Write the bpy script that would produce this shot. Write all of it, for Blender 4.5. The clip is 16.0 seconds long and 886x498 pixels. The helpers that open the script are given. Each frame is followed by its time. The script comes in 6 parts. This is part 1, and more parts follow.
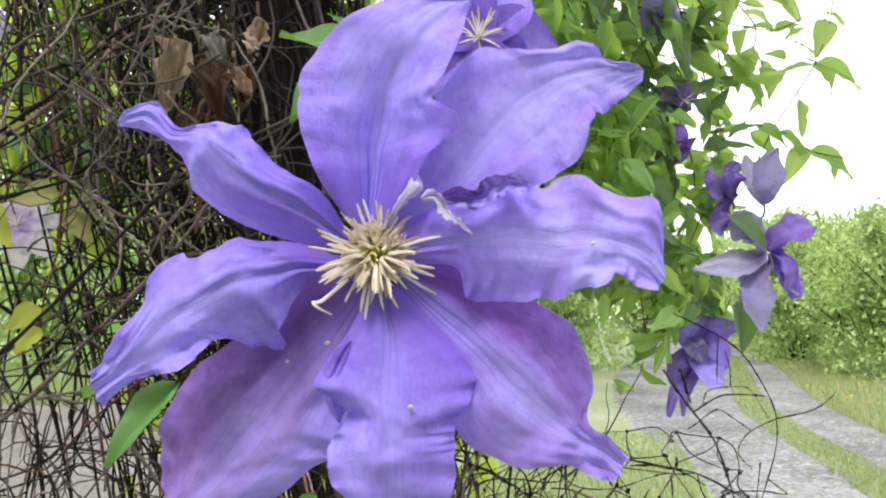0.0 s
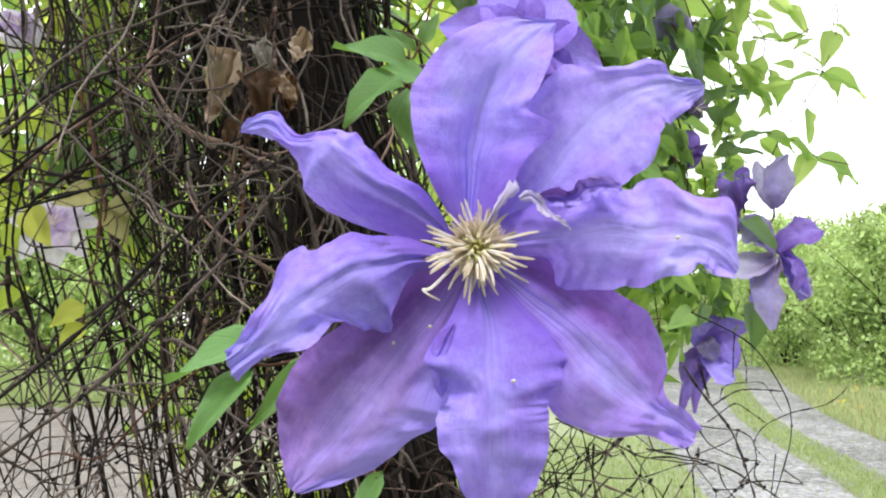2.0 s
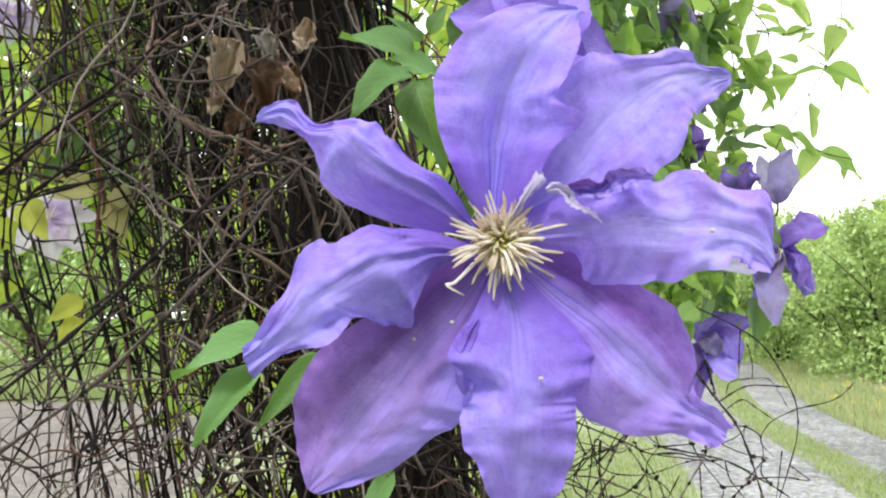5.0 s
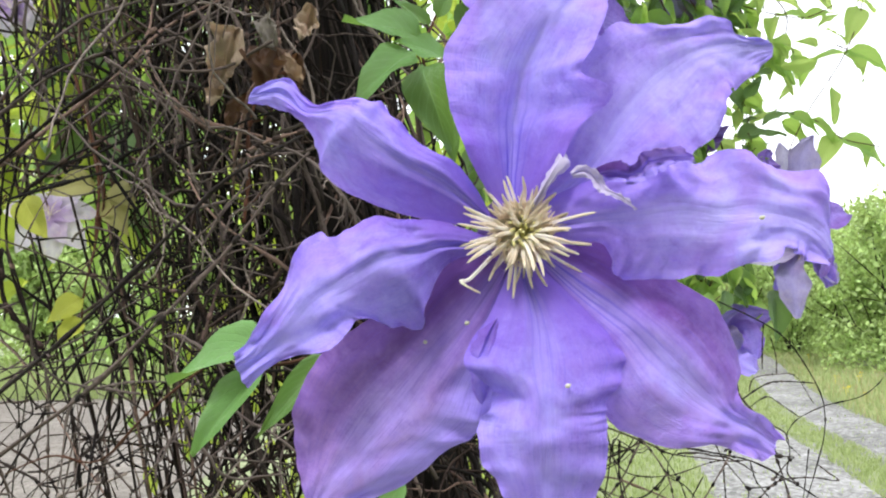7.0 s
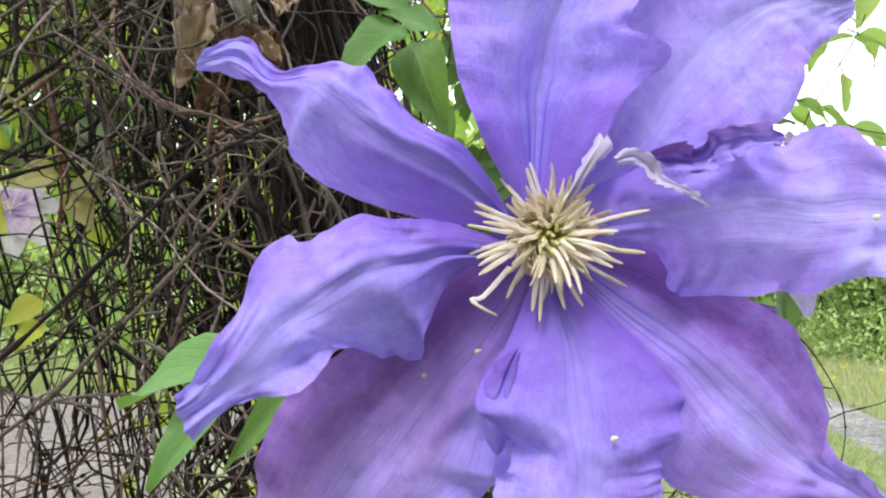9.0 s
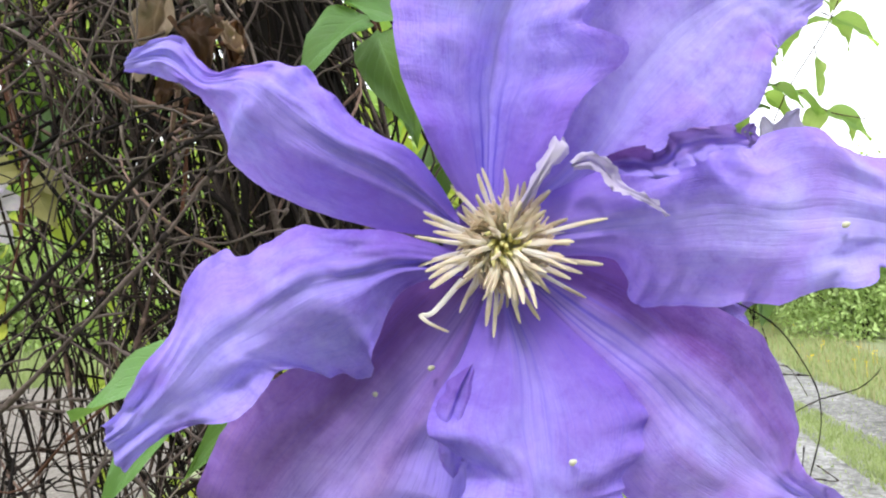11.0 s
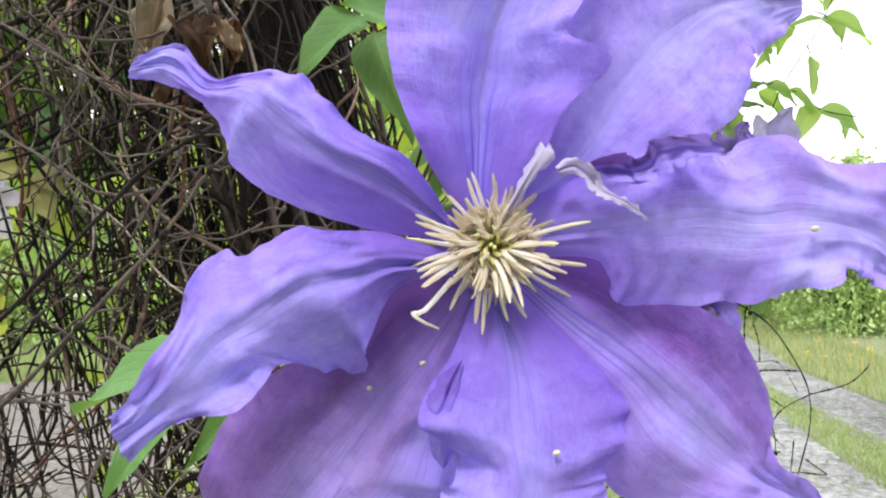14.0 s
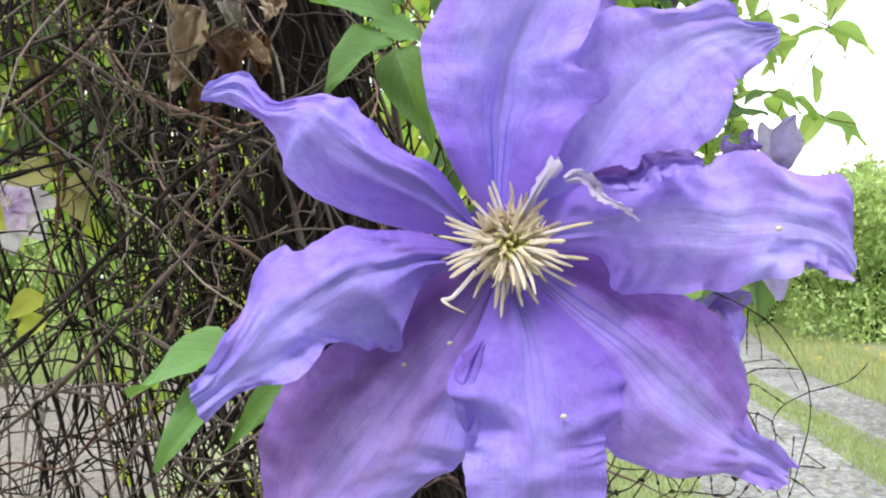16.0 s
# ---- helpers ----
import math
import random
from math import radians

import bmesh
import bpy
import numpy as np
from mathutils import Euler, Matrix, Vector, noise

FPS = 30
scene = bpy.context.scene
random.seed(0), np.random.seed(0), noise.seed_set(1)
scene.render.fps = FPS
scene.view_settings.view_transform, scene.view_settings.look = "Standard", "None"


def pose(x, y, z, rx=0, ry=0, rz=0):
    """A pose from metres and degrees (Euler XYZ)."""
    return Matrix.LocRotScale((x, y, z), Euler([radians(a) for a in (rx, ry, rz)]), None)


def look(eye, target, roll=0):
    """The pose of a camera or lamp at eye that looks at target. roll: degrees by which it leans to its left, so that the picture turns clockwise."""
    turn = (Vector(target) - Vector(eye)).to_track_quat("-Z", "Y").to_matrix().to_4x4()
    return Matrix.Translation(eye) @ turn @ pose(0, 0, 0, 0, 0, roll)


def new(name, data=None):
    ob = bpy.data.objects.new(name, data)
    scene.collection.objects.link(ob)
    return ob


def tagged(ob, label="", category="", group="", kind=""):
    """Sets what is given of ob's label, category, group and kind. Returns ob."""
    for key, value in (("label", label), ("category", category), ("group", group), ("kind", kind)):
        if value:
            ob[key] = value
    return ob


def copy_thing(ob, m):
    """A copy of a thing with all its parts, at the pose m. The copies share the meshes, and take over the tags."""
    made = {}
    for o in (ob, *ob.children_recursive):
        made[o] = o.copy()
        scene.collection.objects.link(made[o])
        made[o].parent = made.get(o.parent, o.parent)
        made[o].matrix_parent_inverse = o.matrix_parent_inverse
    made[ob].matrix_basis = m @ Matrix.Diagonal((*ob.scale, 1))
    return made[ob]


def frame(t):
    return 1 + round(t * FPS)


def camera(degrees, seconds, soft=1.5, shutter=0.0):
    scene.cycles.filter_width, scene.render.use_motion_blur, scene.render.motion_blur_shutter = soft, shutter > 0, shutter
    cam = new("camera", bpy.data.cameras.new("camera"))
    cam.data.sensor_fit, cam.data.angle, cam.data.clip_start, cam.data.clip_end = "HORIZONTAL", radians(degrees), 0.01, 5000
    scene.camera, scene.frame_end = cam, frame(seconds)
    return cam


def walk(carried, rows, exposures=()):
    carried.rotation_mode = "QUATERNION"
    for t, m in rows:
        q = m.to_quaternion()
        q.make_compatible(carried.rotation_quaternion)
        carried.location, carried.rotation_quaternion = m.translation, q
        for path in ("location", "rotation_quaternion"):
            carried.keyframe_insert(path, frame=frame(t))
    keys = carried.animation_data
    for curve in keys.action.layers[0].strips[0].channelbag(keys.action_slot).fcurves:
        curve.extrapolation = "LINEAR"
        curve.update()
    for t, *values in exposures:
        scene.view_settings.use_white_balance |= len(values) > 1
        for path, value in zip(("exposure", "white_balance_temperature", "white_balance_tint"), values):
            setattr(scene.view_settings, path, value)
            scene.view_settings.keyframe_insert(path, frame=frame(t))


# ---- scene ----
cam = camera(60.0, 16.0, soft=2.1)
PATH = [
    (0, look((0.0422, 0.0141, 1.4044), (0.0264, 1.0098, 1.4950), -0.37)),
    (0.5, look((0.0109, 0.0052, 1.4050), (0.0342, 0.9996, 1.5087), -0.62)),
    (1, look((0.0071, -0.0045, 1.4029), (0.0106, 0.9904, 1.5033), -0.70)),
    (1.5, look((0.0099, -0.0124, 1.3973), (-0.0067, 0.9829, 1.4929), -0.14)),
    (2, look((0.0107, -0.0142, 1.3987), (0.0038, 0.9811, 1.4947), -0.18)),
    (2.5, look((0.0117, -0.0144, 1.3961), (0.0051, 0.9804, 1.4984), -0.26)),
    (3, look((0.0040, -0.0114, 1.3941), (0.0037, 0.9836, 1.4931), -0.45)),
    (5.5, look((0.0004, -0.0032, 1.4006), (0.0004, 0.9931, 1.4870), 0.01)),
    (6, look((-0.0008, 0.0033, 1.4016), (-0.0061, 0.9998, 1.4850), 0.38)),
    (6.5, look((-0.0006, 0.0095, 1.4005), (-0.0101, 1.0059, 1.4843), -0.20)),
    (7, look((0.0001, 0.0176, 1.4006), (-0.0099, 1.0142, 1.4832), -0.68)),
    (7.5, look((0.0018, 0.0272, 1.4062), (-0.0075, 1.0243, 1.4817), -0.65)),
    (8, look((0.0001, 0.0414, 1.4105), (-0.0075, 1.0390, 1.4794), -0.70)),
    (8.5, look((-0.0041, 0.0568, 1.4078), (-0.0043, 1.0541, 1.4813), -0.73)),
    (11, look((0.0030, 0.0756, 1.4141), (0.0327, 1.0738, 1.4667), -1.88)),
    (11.5, look((0.0065, 0.0732, 1.4154), (0.0465, 1.0711, 1.4675), -1.82)),
    (12, look((0.0067, 0.0724, 1.4182), (0.0486, 1.0705, 1.4641), -1.68)),
    (12.5, look((0.0045, 0.0707, 1.4201), (0.0435, 1.0689, 1.4653), -1.48)),
    (13, look((0.0024, 0.0701, 1.4191), (0.0378, 1.0686, 1.4617), -1.59)),
    (13.5, look((0.0045, 0.0690, 1.4176), (0.0372, 1.0675, 1.4611), -1.58)),
    (14, look((0.0041, 0.0683, 1.4149), (0.0371, 1.0667, 1.4608), -1.73)),
    (14.5, look((0.0017, 0.0651, 1.4143), (0.0333, 1.0637, 1.4576), -1.64)),
    (15, look((0.0018, 0.0563, 1.4134), (0.0290, 1.0548, 1.4591), -1.77)),
    (15.5, look((0.0001, 0.0479, 1.4126), (0.0241, 1.0464, 1.4600), -1.70)),
    (16, look((-0.0005, 0.0390, 1.4117), (0.0190, 1.0374, 1.4638), -1.53)),
]
walk(cam, PATH, exposures=[(0.0, -0.05), (0.8, 0.07), (16.0, 0.07)])

# ---- daylight: a bright overcast sky with a weak, wide sun ----
world = bpy.data.worlds.new("sky")
scene.world = world
world.use_nodes = True
wn, wl = world.node_tree.nodes, world.node_tree.links
sky = wn.new("ShaderNodeTexSky")
sky.sky_type, sky.sun_disc = "NISHITA", False
sky.sun_elevation, sky.sun_rotation = radians(51), radians(196)
sky.air_density, sky.dust_density = 1.0, 4.0
veil = wn.new("ShaderNodeMix")
veil.data_type = "RGBA"
veil.inputs["Factor"].default_value = 0.82
veil.inputs["B"].default_value = (12.0, 12.2, 12.6, 1)
wl.new(sky.outputs["Color"], veil.inputs["A"])
wl.new(veil.outputs["Result"], wn["Background"].inputs["Color"])
wn["Background"].inputs["Strength"].default_value = 0.206

sun_data = bpy.data.lights.new("sun", "SUN")
sun_data.energy, sun_data.angle, sun_data.color = 2.5, radians(11), (1.0, 0.97, 0.92)
sun = new("sun", sun_data)
sun.matrix_world = look((-1.4, -5.0, 7.9), (0, 0, 1.4))


# ---- materials ----
def material(name):
    m = bpy.data.materials.new(name)
    m.use_nodes = True
    return m, m.node_tree.nodes, m.node_tree.links, m.node_tree.nodes["Principled BSDF"]


def node(ns, kind, **values):
    n = ns.new(kind)
    for key, value in values.items():
        n.inputs[key].default_value = value
    return n


def ramp(ns, ls, source, *stops):
    n = ns.new("ShaderNodeValToRGB")
    el = n.color_ramp.elements
    while len(el) < len(stops):
        el.new(0.5)
    for e, (at, colour) in zip(el, stops):
        e.position, e.color = at, (*colour, 1)
    ls.new(source, n.inputs["Fac"])
    return n.outputs["Color"]


def blend(ns, ls, a, b, factor, mode="MIX"):
    n = ns.new("ShaderNodeMix")
    n.data_type, n.blend_type = "RGBA", mode
    for value, slot in ((a, "A"), (b, "B"), (factor, "Factor")):
        if isinstance(value, (int, float)):
            n.inputs[slot].default_value = value
        elif isinstance(value, tuple):
            n.inputs[slot].default_value = (*value, 1)
        else:
            ls.new(value, n.inputs[slot])
    return n.outputs["Result"]


def calc(ns, ls, op, a, b=0.0, c=0.0):
    n = ns.new("ShaderNodeMath")
    n.operation = op
    for i, value in enumerate((a, b, c)):
        if isinstance(value, (int, float)):
            n.inputs[i].default_value = value
        else:
            ls.new(value, n.inputs[i])
    return n.outputs[0]


def noise_at(ns, ls, vector, scale, detail=4.0, rough=0.55, distortion=0.0):
    n = node(ns, "ShaderNodeTexNoise", Scale=scale, Detail=detail, Roughness=rough, Distortion=distortion)
    if vector is not None:
        ls.new(vector, n.inputs["Vector"])
    return n.outputs["Fac"]


def bumped(ns, ls, height, strength, distance, shader):
    n = node(ns, "ShaderNodeBump", Strength=strength, Distance=distance)
    ls.new(height, n.inputs["Height"])
    ls.new(n.outputs["Normal"], shader.inputs["Normal"])
    return n.outputs["Normal"]


def let_through(m, ns, ls, shader, colour, amount, normal=None):
    """Adds light that shines through a thin blade."""
    t = ns.new("ShaderNodeBsdfTranslucent")
    if isinstance(colour, tuple):
        t.inputs["Color"].default_value = (*colour, 1)
    else:
        ls.new(colour, t.inputs["Color"])
    if normal is not None:
        ls.new(normal, t.inputs["Normal"])
    mix = ns.new("ShaderNodeMixShader")
    mix.inputs["Fac"].default_value = amount
    ls.new(shader.outputs["BSDF"], mix.inputs[1])
    ls.new(t.outputs["BSDF"], mix.inputs[2])
    ls.new(mix.outputs["Shader"], ns["Material Output"].inputs["Surface"])


def petal_material(name, pale, deep, mauve, through_amount=0.32, shaded_half=None, veins=0.25, lit_lobe=False, ribbing=0.38):
    """Lavender petal: u runs from base to tip, v across (0.5 on the midrib)."""
    m, ns, ls, bsdf = material(name)
    uv = ns.new("ShaderNodeUVMap").outputs["UV"]
    place = ns.new("ShaderNodeTexCoord").outputs["Object"]
    split = ns.new("ShaderNodeSeparateXYZ")
    ls.new(uv, split.inputs[0])
    u, v = split.outputs["X"], split.outputs["Y"]

    def stretched(along_it, across, scale, detail, rough, distortion):
        n = ns.new("ShaderNodeMapping")
        n.inputs["Scale"].default_value = (along_it, across, 1.0)
        ls.new(uv, n.inputs["Vector"])
        return noise_at(ns, ls, n.outputs["Vector"], scale, detail, rough, distortion)

    def scaled(value, by):
        return calc(ns, ls, "MULTIPLY", value, by)

    def swing(value, by):
        return scaled(calc(ns, ls, "SUBTRACT", value, 0.5), by)

    streak = stretched(1.2, 11.0, 1.6, 5.0, 0.65, 0.5)
    hair = stretched(4.0, 70.0, 1.5, 4.0, 0.7, 0.5)
    pucker = stretched(30.0, 4.0, 1.0, 3.0, 0.55, 0.8)
    cloud = noise_at(ns, ls, place, 190.0, 5.0, 0.7, 0.4)
    wide = noise_at(ns, ls, place, 48.0, 4.0, 0.62, 0.5)
    speck = noise_at(ns, ls, place, 1100.0, 3.0, 0.75)
    off_mid = calc(ns, ls, "ABSOLUTE", calc(ns, ls, "SUBTRACT", v, 0.5))
    # soft clouds of blue and lilac, more mauve towards the rims, crossed by streaks and a papery grain
    lilac = calc(ns, ls, "ADD", wide, calc(ns, ls, "SUBTRACT", scaled(off_mid, 0.42), 0.10))
    colour = blend(ns, ls, pale, mauve, ramp(ns, ls, lilac, (0.36, (0, 0, 0)), (0.66, (1, 1, 1))))
    tone = calc(ns, ls, "ADD", scaled(streak, 0.22), calc(ns, ls, "ADD", scaled(cloud, 0.48), scaled(speck, 0.30)))
    colour = blend(ns, ls, colour, ramp(ns, ls, tone, (0.36, (0.82, 0.75, 0.88)), (0.48, (1.0, 1.0, 1.0)), (0.62, (1.14, 1.14, 1.0))), 1.0, "MULTIPLY")
    # darker mauve base: own pigment, deepened to paint shade in the folds
    flush = ramp(ns, ls, calc(ns, ls, "ADD", u, swing(cloud, 0.4)), (0.13, (1, 1, 1)), (0.26, (0.62, 0.62, 0.62)), (0.50, (0, 0, 0)))
    colour = blend(ns, ls, colour, tuple(k * c for k, c in zip((0.54, 0.38, 0.64), mauve)), scaled(flush, 0.7))
    blot = noise_at(ns, ls, place, 30.0, 4.0, 0.6, 0.9)
    colour = blend(ns, ls, colour, tuple(k * c for k, c in zip((0.80, 0.56, 0.74), mauve)), scaled(ramp(ns, ls, blot, (0.54, (0, 0, 0)), (0.70, (1, 1, 1))), 0.5))
    if shaded_half:
        # one half darkened to wine from the base out, painting the overlapping sepal's shade
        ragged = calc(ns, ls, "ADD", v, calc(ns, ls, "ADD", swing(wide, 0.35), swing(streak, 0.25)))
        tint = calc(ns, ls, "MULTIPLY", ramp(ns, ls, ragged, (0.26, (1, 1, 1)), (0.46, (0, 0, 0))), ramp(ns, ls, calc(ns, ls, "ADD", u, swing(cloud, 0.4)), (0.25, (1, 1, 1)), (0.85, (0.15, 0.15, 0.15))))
        colour = blend(ns, ls, colour, shaded_half, scaled(tint, 0.85))
    if lit_lobe:
        # the folded lobe on the other half, painted bluer where light catches it
        lobe = ramp(ns, ls, calc(ns, ls, "ADD", v, swing(wide, 0.2)), (0.66, (0, 0, 0)), (0.78, (1, 1, 1)))
        colour = blend(ns, ls, colour, (0.40, 0.335, 0.93), scaled(lobe, 0.75))
    # dark ribs that fade towards the tip, with pale bands between them
    off = calc(ns, ls, "ABSOLUTE", calc(ns, ls, "ADD", calc(ns, ls, "SUBTRACT", v, 0.5), swing(noise_at(ns, ls, place, 55.0, 2.0, 0.5), 0.07)))
    ribs = None
    for at, wide_by in ((0.0, 0.013), (0.060, 0.016), (0.135, 0.016)):
        d = calc(ns, ls, "ABSOLUTE", calc(ns, ls, "SUBTRACT", off, at))
        line = scaled(calc(ns, ls, "SUBTRACT", 1.0, calc(ns, ls, "MINIMUM", 1.0, calc(ns, ls, "DIVIDE", d, wide_by))), 1.0 if at < 0.1 else 0.45)
        ribs = line if ribs is None else calc(ns, ls, "MAXIMUM", ribs, line)
    reach = calc(ns, ls, "ADD", calc(ns, ls, "SUBTRACT", 1.0, scaled(u, 1.75)), swing(cloud, 0.7))
    fade = calc(ns, ls, "POWER", calc(ns, ls, "MAXIMUM", 0.0, calc(ns, ls, "MINIMUM", 1.0, reach)), 1.3)
    band = calc(ns, ls, "SUBTRACT", 1.0, calc(ns, ls, "MINIMUM", 1.0, calc(ns, ls, "DIVIDE", off, 0.17)))
    colour = blend(ns, ls, colour, tuple(min(1, 1.06 * c + 0.01) for c in pale), calc(ns, ls, "MULTIPLY", band, scaled(streak, 0.75)))
    rib_amount = calc(ns, ls, "MULTIPLY", calc(ns, ls, "MULTIPLY", ribs, fade), scaled(calc(ns, ls, "ADD", streak, hair), 1.0))
    colour = blend(ns, ls, colour, (0.75 * deep[0], 0.80 * deep[1], 0.92 * deep[2]), scaled(rib_amount, ribbing))
    # net of fine veins
    colour = blend(ns, ls, colour, deep, scaled(ramp(ns, ls, hair, (0.50, (0, 0, 0)), (0.66, (1, 1, 1))), veins))
    ls.new(colour, bsdf.inputs["Base Color"])
    bsdf.inputs["Roughness"].default_value = 0.62
    bsdf.inputs["Specular IOR Level"].default_value = 0.10
    crease = noise_at(ns, ls, place, 110.0, 3.0, 0.5, 0.5)
    height = calc(ns, ls, "ADD", scaled(hair, 0.22), calc(ns, ls, "SUBTRACT", scaled(streak, 0.22), scaled(ribs, 0.06)))
    height = calc(ns, ls, "ADD", height, calc(ns, ls, "ADD", scaled(crease, 0.75), calc(ns, ls, "MULTIPLY", pucker, scaled(off_mid, 0.9))))
    normal = bumped(ns, ls, height, 0.55, 0.0024, bsdf)
    let_through(m, ns, ls, bsdf, colour, through_amount, normal)
    return m


PETAL = petal_material("lavender_petal", (0.425, 0.372, 1.0), (0.155, 0.115, 0.80), (0.396, 0.282, 0.96))
SOFT_PETAL = petal_material("soft_lavender_petal", (0.475, 0.422, 1.0), (0.20, 0.155, 0.84), (0.435, 0.325, 0.98), 0.34, None, 0.2, False, 0.2)
RIBBED_PETAL = petal_material("ribbed_petal", (0.425, 0.370, 1.0), (0.17, 0.115, 0.72), (0.402, 0.282, 0.95), 0.32, None, 0.25, False, 1.2)
# next two: wine half is shade under the neighbouring sepals, put into the colour
VEINED_SHADED_PETAL = petal_material("veined_shaded_petal", (0.45, 0.38, 1.0), (0.15, 0.10, 0.76), (0.43, 0.285, 0.91), 0.3, (0.16, 0.055, 0.29), 0.25, False, 0.8)
MAUVE_PETAL = petal_material("mauve_petal", (0.395, 0.295, 0.80), (0.18, 0.105, 0.52), (0.36, 0.22, 0.64), 0.3, (0.15, 0.06, 0.26), 0.4, True)
PALE_PETAL = petal_material("pale_petal", (0.56, 0.53, 0.78), (0.30, 0.24, 0.62), (0.52, 0.48, 0.70), 0.42, None, 0.5)
# lavender lightened almost to white for light shining through from behind
BACKLIT_PETAL = petal_material("backlit_lavender_petal", (0.86, 0.83, 0.97), (0.66, 0.58, 0.92), (0.84, 0.78, 0.95), 0.6)
BLUE_VIOLET = petal_material("blue_violet_petal", (0.36, 0.28, 0.88), (0.13, 0.075, 0.55), (0.33, 0.215, 0.74), 0.3, None, 0.85)
FOLD = petal_material("wine_violet_fold", (0.40, 0.30, 0.93), (0.20, 0.11, 0.60), (0.34, 0.20, 0.74), 0.4, None, 0.2, False, 0.1)
FADED = petal_material("faded_petal", (0.40, 0.36, 0.70), (0.18, 0.12, 0.48), (0.40, 0.35, 0.58), 0.4, None, 0.6)
DARK_PETAL = petal_material("violet_petal", (0.31, 0.225, 0.70), (0.12, 0.065, 0.42), (0.24, 0.14, 0.50), 0.25, None, 0.75)


def leaf_material(name, base, vein, glow, amount, gloss=0.45, clump=60.0):
    m, ns, ls, bsdf = material(name)
    uv = ns.new("ShaderNodeUVMap").outputs["UV"]
    split = ns.new("ShaderNodeSeparateXYZ")
    ls.new(uv, split.inputs[0])
    u, v = split.outputs["X"], split.outputs["Y"]
    rand = ns.new("ShaderNodeObjectInfo").outputs["Random"]
    island = ns.new("ShaderNodeNewGeometry").outputs["Random Per Island"]
    pick = calc(ns, ls, "FRACT", calc(ns, ls, "ADD", rand, island))
    off = calc(ns, ls, "ABSOLUTE", calc(ns, ls, "SUBTRACT", v, 0.5))
    # side veins leave the midrib at a slant
    phase = calc(ns, ls, "FRACT", calc(ns, ls, "MULTIPLY", calc(ns, ls, "SUBTRACT", u, calc(ns, ls, "MULTIPLY", off, 0.9)), 7.0))
    side = calc(ns, ls, "SUBTRACT", 1.0, calc(ns, ls, "MINIMUM", 1.0, calc(ns, ls, "DIVIDE", calc(ns, ls, "ABSOLUTE", calc(ns, ls, "SUBTRACT", phase, 0.5)), 0.09)))
    mid = calc(ns, ls, "SUBTRACT", 1.0, calc(ns, ls, "MINIMUM", 1.0, calc(ns, ls, "DIVIDE", off, 0.03)))
    veins = calc(ns, ls, "MAXIMUM", mid, calc(ns, ls, "MULTIPLY", side, 0.6))
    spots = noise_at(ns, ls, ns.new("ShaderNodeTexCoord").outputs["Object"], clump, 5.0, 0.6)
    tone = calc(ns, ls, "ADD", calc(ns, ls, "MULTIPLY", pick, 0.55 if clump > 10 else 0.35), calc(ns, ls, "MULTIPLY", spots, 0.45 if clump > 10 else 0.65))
    # coarse clumps paint a crown's dark hollows and bright tops into the leaves
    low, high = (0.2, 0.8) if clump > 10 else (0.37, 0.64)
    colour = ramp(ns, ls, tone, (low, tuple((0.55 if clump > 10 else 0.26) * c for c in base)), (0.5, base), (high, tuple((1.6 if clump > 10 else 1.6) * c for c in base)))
    colour = blend(ns, ls, colour, vein, calc(ns, ls, "MULTIPLY", veins, 0.75))
    ls.new(colour, bsdf.inputs["Base Color"])
    bsdf.inputs["Roughness"].default_value = gloss
    bsdf.inputs["Specular IOR Level"].default_value = 0.55
    normal = bumped(ns, ls, calc(ns, ls, "SUBTRACT", spots, veins), 0.5, 0.0016, bsdf)
    shine = blend(ns, ls, glow, tuple(0.6 * c for c in glow), pick)
    let_through(m, ns, ls, bsdf, shine, amount, normal)
    return m


LEAF = leaf_material("green_leaf", (0.21, 0.36, 0.125), (0.33, 0.46, 0.22), (0.68, 0.95, 0.20), 0.6, 0.38)
NEAR_LEAF = leaf_material("fresh_clematis_leaf", (0.120, 0.262, 0.080), (0.22, 0.37, 0.17), (0.40, 0.68, 0.11), 0.30, 0.28, 120.0)
# yellow-green brightened for the daylight shining through leaves behind the thicket
LEAF_YELLOW = leaf_material("yellow_green_leaf", (0.36, 0.45, 0.075), (0.46, 0.54, 0.16), (0.80, 0.92, 0.15), 0.62)
# darker leaf copy; shade inside the vines is partly in its colour
DEEP_LEAF = leaf_material("deep_green_leaf", (0.10, 0.185, 0.075), (0.17, 0.26, 0.12), (0.32, 0.52, 0.11), 0.38, 0.36)
# raised base colour paints in the glow of light from behind
BRIGHT_LEAF = leaf_material("backlit_yellow_leaf", (0.56, 0.62, 0.09), (0.62, 0.68, 0.2), (0.95, 0.98, 0.2), 0.6)
# paled green for shoots against the sky, their washed-out look painted in
SKY_LEAF = leaf_material("sky_washed_green_leaf", (0.34, 0.50, 0.14), (0.44, 0.58, 0.24), (0.78, 0.98, 0.30), 0.7)
LEAF_PALE = leaf_material("pale_dying_leaf", (0.42, 0.40, 0.16), (0.48, 0.44, 0.22), (0.60, 0.56, 0.18), 0.5)
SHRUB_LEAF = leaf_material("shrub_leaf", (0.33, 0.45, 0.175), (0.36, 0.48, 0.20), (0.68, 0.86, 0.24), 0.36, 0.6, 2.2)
DRY_GRASS = leaf_material("straw_grass_blade", (0.36, 0.33, 0.17), (0.42, 0.38, 0.22), (0.50, 0.46, 0.20), 0.35, 0.7)
GRASS = leaf_material("grass_blade", (0.31, 0.365, 0.155), (0.34, 0.39, 0.19), (0.38, 0.51, 0.16), 0.4, 0.6)


